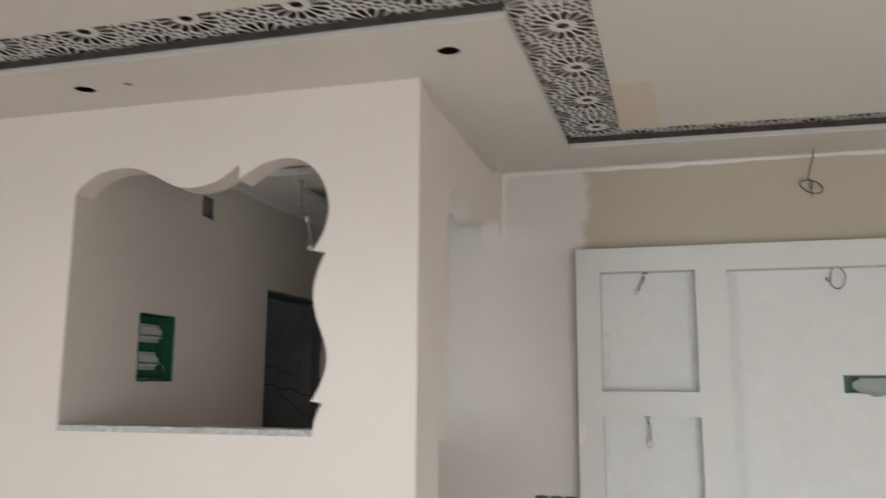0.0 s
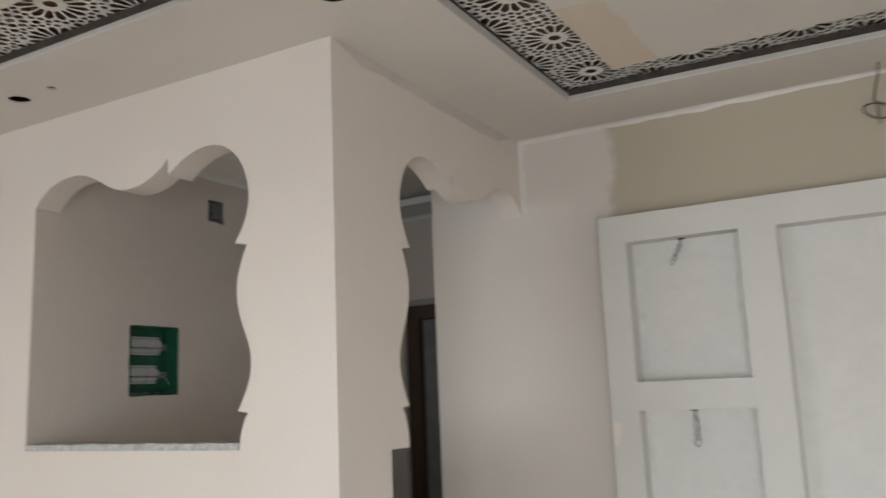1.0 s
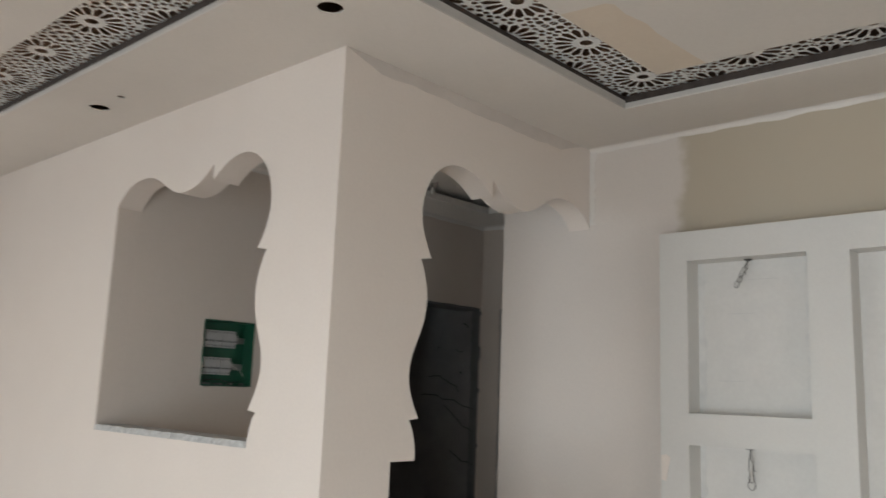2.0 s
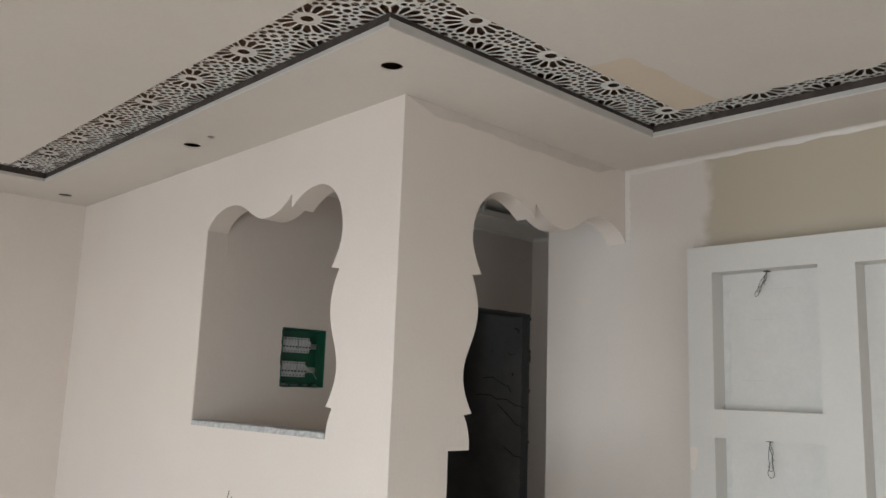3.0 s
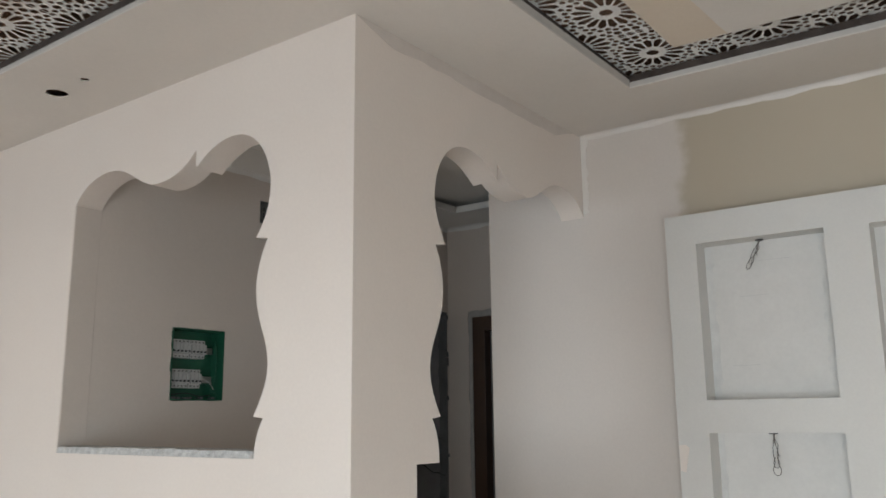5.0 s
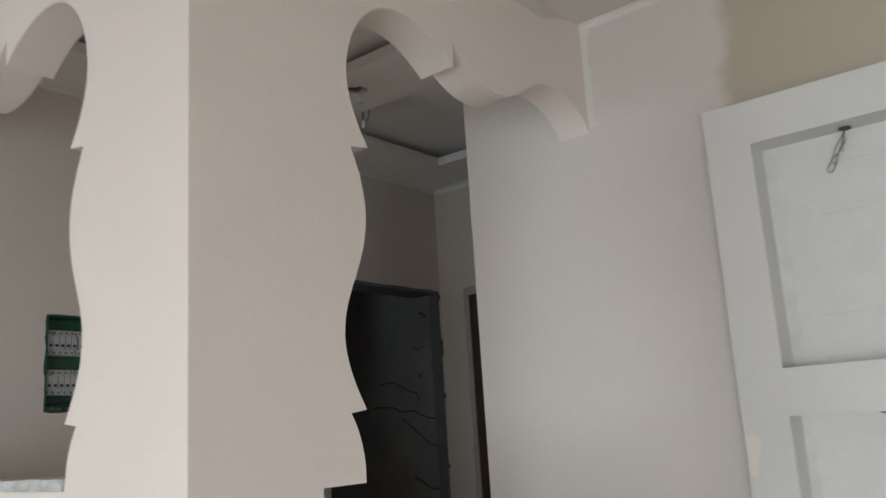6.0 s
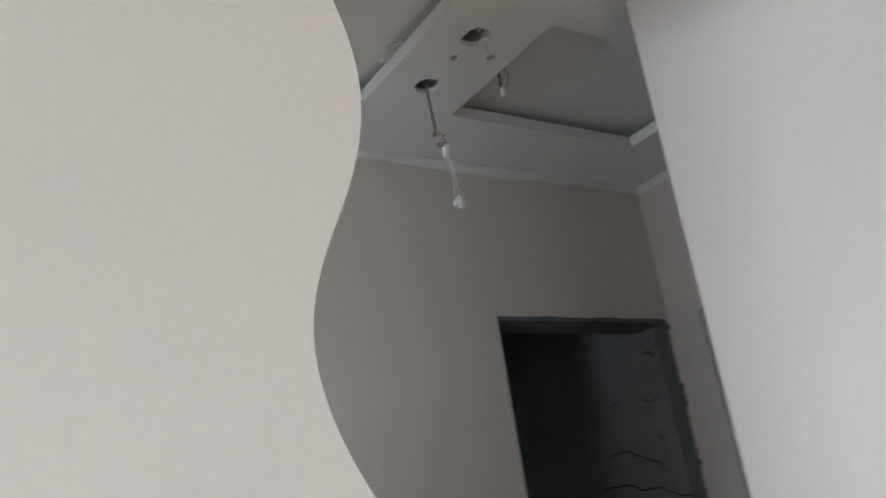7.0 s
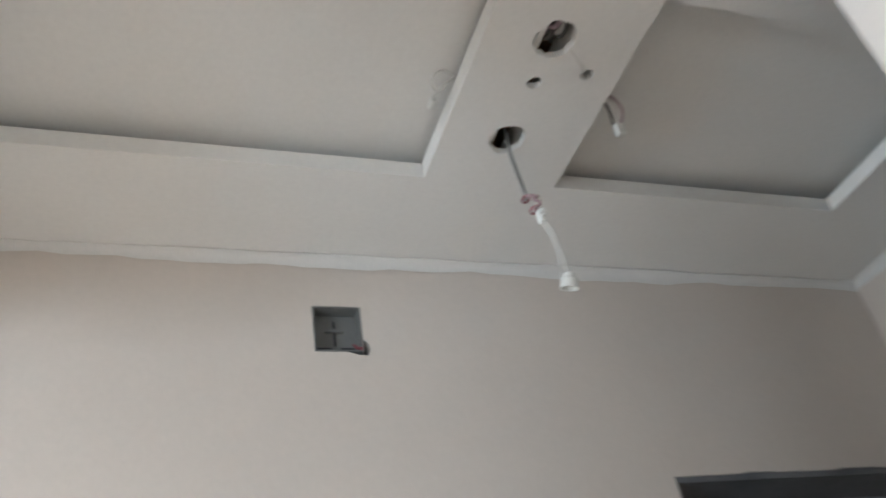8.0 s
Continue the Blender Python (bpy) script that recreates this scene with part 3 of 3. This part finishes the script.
for x, z, w in ((0.60, 1.93, 0.10), (0.56, 1.69, 0.09), (1.62, 2.07, 0.2), (0.66, 2.05, 0.12)):
    bm = bmesh.new()
    box_bm(x, UNIT_Y + 0.0878, z, x + w, UNIT_Y + 0.0895, z + 0.0016, bm=bm)
    part("seam", bm, M_SEAM, unit)
for x, z in ((1.30, 1.50), (1.47, 1.52), (1.33, 1.30), (1.50, 1.28), (1.68, 1.47), (0.76, 1.16), (0.63, 1.10)):
    box = box_bm(x, UNIT_Y + 0.0878, z, x + 0.0016, UNIT_Y + 0.0895, z + 0.035)
    part("seam", box, M_SEAM, unit)
tagged(board("stain", [(0.379, 1.335), (0.398, 1.330), (0.406, 1.372), (0.415, 1.412), (0.40, 1.424), (0.379, 1.42)], [], 0.0015, upright_y(UNIT_Y - 0.0014, 0.0015), M_WALL, unit), "smear of beige plaster")


def tail(x, y, z, length, seed, slant, name="loose_wire"):
    """Ends of flex hanging from a hole under a shelf edge."""
    rn = random.Random(seed)
    top = tagged(new(name), "thin dark strands of flex looping down from the niche edge", "wire", "loose niche wires")
    top.location = (x, y, z)
    part("hole", bmesh_disc(0.014, 0.003), M_DARK, top)
    for k in range(3):
        w, drop, lean = rn.uniform(0.006, 0.010), length * (1, 0.82, 0.62)[k], slant * (1 - 0.24 * k)
        pts = [(0.003 * k, 0, 0.004)]
        for q, (side, down) in enumerate(((0.2, 0.18), (1, 0.45), (0.5, 0.7), (1.3, 0.88), (0.1, 1.0), (-1.2, 0.9), (-0.5, 0.7), (-0.9, 0.45), (-0.1, 0.15))[:(9, 7, 4)[k]]):
            pts.append((w * side + lean * down + rn.uniform(-.0015, .0015), 0.004 * k - 0.006 + rn.uniform(-.003, .003), -drop * down))
        wire("strand", pts, 0.0011, M_WIRE, top)
    return top


def bmesh_disc(r, h, n=14):
    bm = bmesh.new()
    bmesh.ops.create_cone(bm, cap_ends=True, segments=n, radius1=r, radius2=r, depth=h)
    return bm


tail(0.690, 1.325, 2.118, 0.098, 1, -0.046)
tail(0.682, 1.322, 1.460, 0.135, 2, 0.006)


def loop_wire(x, y, z, r, seed):
    top = tagged(new("loose_wire"), "loop of grey flex hanging from the niche edge", "wire", "loose niche wires")
    top.location = (x, y, z)
    rn = random.Random(seed)
    pts = [(-0.018, 0, 0.002)] + [(-r * math.sin(g) * (0.72 + rn.uniform(-0.08, 0.08)), rn.uniform(-.004, .004), -r * 1.05 + r * 1.05 * math.cos(g)) for g in (1.0, 1.9, 2.7, 3.5, 4.3, 5.1)] + [(0.014, 0, 0.002)]
    wire("strand", pts, 0.0024, M_WIRE, top)
    wire("strand", [(-0.034, 0, -0.042), (-0.046, -0.004, -0.046), (-0.030, 0.002, -0.056)], 0.0020, M_WIRE, top)
    return top


loop_wire(1.512, 1.325, 2.114, 0.043, 3)
loop_wire(1.90, 1.325, 2.114, 0.043, 4)

# hanging ring of cable under the dropped ceiling
ringlet = tagged(new("hanging_cable"), "grey cable coiled into a ring hanging from the ceiling", "cable")
ringlet.location = (1.443, 1.275, SOFFIT)
wire("strand", [(0, 0, 0.03), (-0.006, 0, -0.04), (-0.020, 0, -0.09), (-0.030, 0.0, -0.135)], 0.0032, M_WIRE, ringlet)
turns = []
for k in range(23):
    g = k / 22 * 2.1 * math.tau
    turns.append((-0.020 + 0.046 * math.cos(g), 0.030 * math.sin(g), -0.172 + 0.036 * math.sin(g) - 0.012 * math.cos(g) + 0.002 * math.sin(k * 1.3)))
wire("coil", turns, 0.0028, M_WIRE, ringlet)
wire("strand", [(-0.030, 0.0, -0.135), (-0.012, 0.03, -0.142), (-0.016, 0.01, -0.175), (-0.020, 0, -0.222)], 0.0026, M_WIRE, ringlet)
wire("strand", [(-0.022, 0.0, -0.140), (-0.024, 0.0, -0.180), (-0.018, 0.0, -0.205)], 0.0022, M_WIRE, ringlet)

# box with a crumpled bottle pushed into it
niche_box = tagged(new("wall_box"), "green plastic flush box in the niche back", "electrical box")
niche_box.location = (1.512, UNIT_Y + 0.088, 1.572)
part("back", box_bm(0.001, 0.070, 0.001, 0.257, 0.073, 0.077), M_GREEN, niche_box)
part("side", box_bm(0.001, -0.002, 0.001, 0.005, 0.070, 0.077), M_GREEN, niche_box)
part("side", box_bm(0.253, -0.002, 0.001, 0.257, 0.070, 0.077), M_GREEN, niche_box)
part("top", box_bm(0.005, -0.002, 0.073, 0.253, 0.070, 0.077), M_GREY_BOX, niche_box)
part("bottom", box_bm(0.005, -0.002, 0.001, 0.253, 0.070, 0.005), M_GREEN, niche_box)


def bottle():
    """A crushed clear bottle lying on its side."""
    rn = random.Random(21)
    bm = bmesh.new()
    n, rows = 28, []
    prof = [(0.0, 0.004), (0.001, 0.012), (0.006, 0.013), (0.007, 0.0155), (0.011, 0.0155), (0.013, 0.014), (0.022, 0.021), (0.036, 0.029), (0.052, 0.032), (0.07, 0.033)]
    prof += [(0.07 + 0.0125 * k, 0.033 - (0.0022 if k % 2 else 0.0)) for k in range(1, 10)] + [(0.192, 0.033), (0.200, 0.029), (0.202, 0.02), (0.198, 0.004)]
    for x, r in prof:
        row = []
        for k in range(n):
            g = k / n * math.tau
            w = 1 + 0.30 * noise.noise((x * 30, math.cos(g) * 1.3, math.sin(g) * 1.3)) + 0.12 * noise.noise((x * 90, math.cos(g) * 3, math.sin(g) * 3)) if r > 0.02 else 1
            row.append(bm.verts.new((x, r * w * math.cos(g) * 0.92, r * w * math.sin(g))))
        rows.append(row)
    for p, q in zip(rows, rows[1:]):
        for k in range(n):
            bm.faces.new((p[k], p[(k + 1) % n], q[(k + 1) % n], q[k]))
    bm.faces.new(rows[0])
    bm.faces.new(rows[-1])
    return bm


flask = tagged(new("plastic_bottle"), "crumpled clear plastic bottle pushed into the box", "bottle")
flask.matrix_world = pose(1.540, UNIT_Y + 0.076, 1.606, 0, 3, 0) @ Matrix.Diagonal((1.20, 0.55, 1.22, 1))
hull = part("body", bottle(), M_CLEAR, flask)
for f in hull.data.polygons:
    f.use_smooth = True

# ---- three flush boxes low on the wall ----
for k in range(3):
    fb = tagged(new("flush_box"), "green plastic flush socket box set in the wall", "electrical box", "flush socket boxes")
    fb.location = (0.157 + 0.067 * k, Y_C - 0.006, 1.028)
    bm = bmesh.new()
    for a in ((0, 0, 0, 0.061, 0.007, 0.006), (0, 0, 0.057, 0.061, 0.007, 0.063), (0, 0, 0.006, 0.006, 0.007, 0.057), (0.055, 0, 0.006, 0.061, 0.007, 0.057)):
        box_bm(*a, bm=bm)
    part("rim", bm, M_GREEN, fb)
    # black plate paints the shade of the hollow behind the rim
    part("hollow_shade", box_bm(0.006, 0.003, 0.006, 0.055, 0.0055, 0.057), M_DARK, fb)
    part("lug", box_bm(0.024, -0.002, 0.055, 0.037, 0.004, 0.066, 0.001), M_GREEN, fb)

# ---- sill of the ornamental window ----
rnd = random.Random(31)
sill = [(X_D + 0.002, -0.004)]
front = [(X_D + 0.002 + k * 0.0345, -0.004 + (rnd.random() ** 4) * 0.010) for k in range(1, 30)]
bm = bmesh.new()
lo = [bm.verts.new((x, y, 1.4175)) for x, y in sill + front + [(-0.3705, -0.004)]]
hi = [bm.verts.new((v.co.x, v.co.y + rnd.uniform(0, 0.004), 1.4395 + rnd.uniform(-0.0025, 0.001))) for v in lo]
bl = [bm.verts.new((v.co.x, 0.108, 1.4175)) for v in lo]
bh = [bm.verts.new((v.co.x, 0.108, 1.4395)) for v in lo]
for k in range(len(lo) - 1):
    for p, q in ((lo, hi), (hi, bh), (bh, bl), (bl, lo)):
        bm.faces.new((p[k], p[k + 1], q[k + 1], q[k]))
for k in (0, -1):
    bm.faces.new((lo[k], hi[k], bh[k], bl[k]))
structure(part("window_sill", bm, M_SILL), "chipped grey speckled stone sill of the ornamental opening")

# ---- distribution box in the hall wall ----
db = tagged(new("distribution_box"), "open green recessed distribution box with two rows of grey breakers", "electrical box")
db.location = (X_D - 0.085, 0.450, 1.603)
W, H2 = 0.263, 0.293
part("back", box_bm(0, 0.001, 0.001, 0.004, W - 0.001, H2 - 0.001), M_GREEN, db)
part("side", box_bm(0.004, 0.001, 0.001, 0.086, 0.005, H2 - 0.001), M_GREEN, db)
part("side", box_bm(0.004, W - 0.005, 0.001, 0.086, W - 0.001, H2 - 0.001), M_GREEN, db)
part("top", box_bm(0.004, 0.005, H2 - 0.005, 0.086, W - 0.005, H2 - 0.001), M_GREEN, db)
part("bottom", box_bm(0.004, 0.005, 0.001, 0.086, W - 0.005, 0.005), M_GREEN, db)
for z0, n in ((0.166, 9), (0.045, 8)):
    rail = part("rail", box_bm(0.010, 0.006, z0 + 0.030, 0.016, W - 0.008, z0 + 0.058), M_STEEL, db, "steel mounting rail")
    for k in range(n):
        y = 0.010 + 0.0186 * k + (0.004 if k > 4 else 0)
        bm = box_bm(0.016, y, z0 + 0.006, 0.060, y + 0.0178, z0 + 0.082, 0.001)
        box_bm(0.058, y + 0.0006, z0 + 0.024, 0.074, y + 0.0172, z0 + 0.064, 0.0012, bm=bm)
        br = part("breaker", bm, M_BREAKER, db)
        part("toggle", box_bm(0.072, y + 0.0055, z0 + 0.030, 0.079, y + 0.0123, z0 + 0.038, 0.001), M_DARK, br)
        part("terminal", box_bm(0.0575, y + 0.005, z0 + 0.071, 0.0610, y + 0.0125, z0 + 0.078), M_GREY_BOX, br)
        part("terminal", box_bm(0.0575, y + 0.005, z0 + 0.010, 0.0610, y + 0.0125, z0 + 0.017), M_GREY_BOX, br)
wire("lead", [(0.012, 0.185, 0.085), (0.05, 0.205, 0.062), (0.045, 0.235, 0.04), (0.06, 0.25, 0.022), (0.04, 0.215, 0.012)], 0.0018, M_GREEN, db, "green earth wire")
wire("lead", [(0.03, 0.255, 0.27), (0.06, 0.24, 0.22), (0.05, 0.25, 0.12), (0.055, 0.23, 0.05)], 0.0020, M_GREEN, db)
wire("lead", [(0.03, 0.03, 0.022), (0.06, 0.10, 0.030), (0.05, 0.17, 0.018), (0.055, 0.22, 0.024)], 0.0016, M_DARK, db)
rr = random.Random(12)
for k in range(12):
    y, q = rr.uniform(0.015, W - 0.03), rr.uniform(0.006, 0.014)
    part("crumb", box_bm(0.020 + rr.uniform(0, 0.045), y, 0.0052, 0.030 + rr.uniform(0.01, 0.045), y + q * 1.3, 0.006 + q * 0.8, 0.001), M_CEMENT, db)
wire("lead", [(0.03, 0.19, 0.095), (0.06, 0.215, 0.070), (0.06, 0.235, 0.045)], 0.0011, M_WHITE_WIRE, db)

# ---- grey junction box high on the hall wall ----
jb = tagged(new("junction_box"), "grey plastic junction box sunk in the plaster", "electrical box")
jb.location = (X_D - 0.035, 0.886, 2.408)
part("back", box_bm(0, 0.001, 0.001, 0.003, 0.097, 0.104), M_GREY_BOX, jb)
for a in ((0.003, 0.001, 0.001, 0.0355, 0.004, 0.104), (0.003, 0.094, 0.001, 0.0355, 0.097, 0.104), (0.003, 0.004, 0.101, 0.0355, 0.094, 0.104), (0.003, 0.004, 0.001, 0.0355, 0.094, 0.004)):
    part("side", box_bm(*a), M_GREY_BOX, jb)
for y0 in (0.010, 0.058):
    part("rib", box_bm(0.003, y0, 0.020, 0.009, y0 + 0.028, 0.024), M_DARK, jb)
part("rib", box_bm(0.003, 0.046, 0.030, 0.010, 0.049, 0.085), M_DARK, jb)
part("boss", box_bm(0.003, 0.030, 0.060, 0.012, 0.066, 0.066, 0.001), M_GREY_BOX, jb)
wire("lead", [(0.01, 0.085, 0.03), (0.028, 0.088, 0.012), (0.038, 0.092, 0.006)], 0.0032, M_RED, jb, "stub of red wire")
structure(board("mortar_backing", rect(0.90, 2.38, 1.01, 2.46), [], 0.02, upright_x(X_D - 0.062), M_CEMENT), "broken mortar behind the junction box")


# ---- lamp holders and wires of the hall ceiling ----
def holder_bm(r=0.020, h=0.034):
    bm = bmesh.new()
    n, rows = 20, []
    for z, q in ((h, 0.006), (h, r * 0.62), (h * 0.72, r * 0.72), (h * 0.62, r * 0.94), (0.004, r), (0, r), (0, r * 0.82), (h * 0.5, r * 0.74), (h * 0.5, 0.004)):
        rows.append([bm.verts.new((q * math.cos(k / n * math.tau), q * math.sin(k / n * math.tau), z)) for k in range(n)])
    for p, q in zip(rows, rows[1:]):
        for k in range(n):
            bm.faces.new((p[k], p[(k + 1) % n], q[(k + 1) % n], q[k]))
    bm.faces.new(rows[0])
    bm.faces.new(rows[-1])
    return bm


lamp = tagged(new("lamp_holder"), "small white porcelain lamp holder hanging on its leads", "lamp holder")
lamp.location = (-1.003, 1.195, HALL_Z - 0.008)
for k in (-1, 1):
    wire("cable", [(-0.012, 0.004, 0.05), (-0.012 + 0.001 * k, 0, 0.0), (-0.012 + 0.002 * k, 0.002, -0.06), (-0.010 + 0.003 * k, 0.004, -0.105), (-0.012 + 0.001 * k, 0.005, -0.128)], 0.0029, M_PALE_CABLE if k < 0 else M_GREY_BOX, lamp, "thin grey cable")
knot = [(-0.012, 0.005, -0.118)]
for k in range(15):
    g = k / 14
    bulge = math.sin(g * math.pi)
    knot.append((-0.010 + 0.020 * bulge + 0.022 * g, 0.004 + 0.006 * math.sin(g * 19), -0.122 - 0.054 * g))
wire("knot", knot, 0.0030, M_MAUVE, lamp, "mauve insulated twist")
for x, z in ((-0.012, -0.125), (0.003, -0.163)):
    wire("knot", [(x + 0.0065 * math.cos(g), 0.005 + 0.006 * math.sin(g), z + 0.003 * math.cos(g)) for g in (0.2, 1.1, 2.0, 2.9, 3.8, 4.7, 5.6, 6.4)], 0.0021, M_RED, lamp, "red insulated loop")
part("connector", box_bm(0.012, 0.000, -0.205, 0.028, 0.010, -0.178, 0.002), M_SOCKET, lamp)
part("screw", box_bm(0.027, 0.002, -0.188, 0.036, 0.007, -0.183, 0.001), M_SOCKET, lamp)
part("screw", box_bm(0.029, 0.002, -0.199, 0.038, 0.007, -0.194, 0.001), M_SOCKET, lamp)
wire("lead", [(0.018, 0.003, -0.203), (0.030, 0.004, -0.235), (0.038, 0.004, -0.275), (0.032, 0.004, -0.312), (0.028, 0.004, -0.326)], 0.0016, M_WHITE_WIRE, lamp)
wire("lead", [(0.022, 0.007, -0.203), (0.035, 0.008, -0.235), (0.043, 0.006, -0.275), (0.049, 0.004, -0.312), (0.048, 0.004, -0.326)], 0.0016, M_WHITE_WIRE, lamp)
cup = part("holder", holder_bm(0.0150, 0.025), M_SOCKET, lamp)
cup.location = (0.040, 0.004, -0.354)
cup.rotation_euler = (radians(-8), radians(20), 0)

lamp2 = tagged(new("loose_cable"), "bunch of grey and white cables in the ragged ceiling hole", "wire", "hall loose leads")
lamp2.location = (-0.768, 1.187, HALL_Z)
wire("lead", [(-0.014, 0.030, 0.014), (-0.020, 0.040, -0.004), (-0.040, 0.064, -0.006), (-0.060, 0.087, 0.010)], 0.0011, M_WHITE_WIRE, lamp2)
for k, (dx, dy) in enumerate(((-0.012, -0.008), (0.002, 0.006), (0.012, -0.004), (-0.004, 0.012))):
    wire("cable", [(dx - 0.05, dy + 0.02, 0.07), (dx - 0.01, dy, 0.032), (dx, dy + 0.006, 0.022), (dx + 0.03, dy + 0.01, 0.05)], 0.0048, M_PALE_CABLE if k == 1 else M_MAUVE if k == 2 else M_WIRE, lamp2)

flex = tagged(new("loose_cable"), "short dark and white leads with a connector over the tray edge", "wire", "hall loose leads")
flex.location = (-0.912, 1.345, HALL_Z + 0.03)
wire("lead", [(0, -0.02, 0.012), (0, 0.006, 0.010), (-0.004, 0.020, -0.010), (-0.012, 0.026, -0.042)], 0.0028, M_WIRE, flex)
wire("lead", [(0.006, -0.02, 0.012), (0.008, 0.012, 0.008), (0.004, 0.034, -0.012), (-0.008, 0.032, -0.048)], 0.0026, M_WHITE_WIRE, flex)
wire("lead", [(0.012, -0.02, 0.012), (0.014, 0.018, 0.004), (0.008, 0.040, -0.02), (-0.006, 0.036, -0.05)], 0.0022, M_MAUVE, flex)
part("connector", box_bm(-0.016, 0.024, -0.075, -0.002, 0.038, -0.046, 0.002), M_SOCKET, flex)

flex2 = tagged(new("loose_cable"), "coil of white leads lying over the tray edge", "wire", "hall loose leads")
flex2.location = (-0.905, 1.05, HALL_Z + 0.034)
wire("lead", [(0, 0.03, 0.006), (0.004, 0.004, 0.008), (0.010, -0.02, 0.004), (0.002, -0.034, -0.010), (-0.012, -0.020, -0.022), (-0.004, -0.006, -0.014)], 0.0024, M_WHITE_WIRE, flex2)
wire("lead", [(0.01, 0.03, 0.006), (-0.012, 0.004, 0.008), (-0.030, -0.012, 0.0), (-0.036, -0.022, -0.020), (-0.020, -0.026, -0.026)], 0.0024, M_WHITE_WIRE, flex2)
part("connector", box_bm(-0.046, -0.030, -0.034, -0.026, -0.018, -0.020, 0.002), M_SOCKET, flex2)

# ---- wire ends below the window ----
stub = tagged(new("loose_wire"), "two thin dark wire ends sticking out of the wall", "wire")
stub.location = (-0.985, 0.0, 1.10)
wire("strand", [(0, 0.01, 0), (0, -0.02, 0.004), (0.004, -0.028, 0.03), (0.002, -0.020, 0.072)], 0.0016, M_WIRE, stub)
wire("strand", [(0.008, 0.01, 0), (0.012, -0.02, 0.0), (0.022, -0.026, 0.022), (0.026, -0.020, 0.052)], 0.0016, M_WIRE, stub)

# ---- brown door at the hall's end ----
door = tagged(new("door_hall_end"), "dark brown wooden door frame with a grey door", kind="structure")
part("frame_jamb", box_bm(-1.232, Y_F + 0.012, 0, -1.150, Y_F + 0.13, 2.088, 0.004), M_WOOD, door, "dark brown wooden jamb")
part("frame_jamb", box_bm(-0.502, Y_F + 0.012, 0, -0.42, Y_F + 0.13, 2.088, 0.004), M_WOOD, door, "dark brown wooden jamb")
part("frame_head", box_bm(-1.150, Y_F + 0.012, 2.006, -0.502, Y_F + 0.13, 2.087, 0.004), M_WOOD, door, "dark brown wooden head")
part("leaf", box_bm(-1.149, Y_F + 0.07, 0.006, -0.503, Y_F + 0.11, 2.005, 0.003), M_CEMENT_MID, door, "grey unpainted door leaf")

# ---- cables chased into the dark room's wall ----
WY = Y_F - 0.018
for pts, r in (
    ([(-1.80, 1.715), (-1.70, 1.712), (-1.64, 1.68), (-1.57, 1.66), (-1.545, 1.62)], 0.007),
    ([(-1.86, 1.60), (-1.74, 1.60), (-1.67, 1.575), (-1.58, 1.57), (-1.50, 1.535), (-1.41, 1.525)], 0.008),
    ([(-1.66, 1.535), (-1.58, 1.48), (-1.50, 1.42), (-1.41, 1.39)], 0.006),
    ([(-1.60, 1.27), (-1.52, 1.22), (-1.41, 1.20)], 0.008),
    ([(-1.58, 1.88), (-1.55, 1.865), (-1.51, 1.87)], 0.004),
    ([(-1.73, 1.895), (-1.715, 1.89)], 0.005),
    ([(-1.52, 2.04), (-1.49, 2.028), (-1.485, 2.01)], 0.009),
    ([(-1.535, 1.745), (-1.528, 1.728)], 0.009),
):
    c = tagged(new("chased_cable"), "black cable run in a slot of the raw wall", "cable", "chased cables")
    c.location = (pts[0][0], WY, pts[0][1])
    fine_pts = []
    for (xa, za), (xb, zb) in zip(pts, pts[1:]):
        steps = max(1, int(math.hypot(xb - xa, zb - za) / 0.02))
        for q in range(steps):
            fine_pts.append((xa + (xb - xa) * q / steps - pts[0][0], 0.0, za + (zb - za) * q / steps - pts[0][1] + rnd.uniform(-0.004, 0.004)))
    fine_pts.append((pts[-1][0] - pts[0][0], 0.0, pts[-1][1] - pts[0][1]))
    wire("run", fine_pts, r * rnd.uniform(0.42, 0.6), M_CHASE, c)
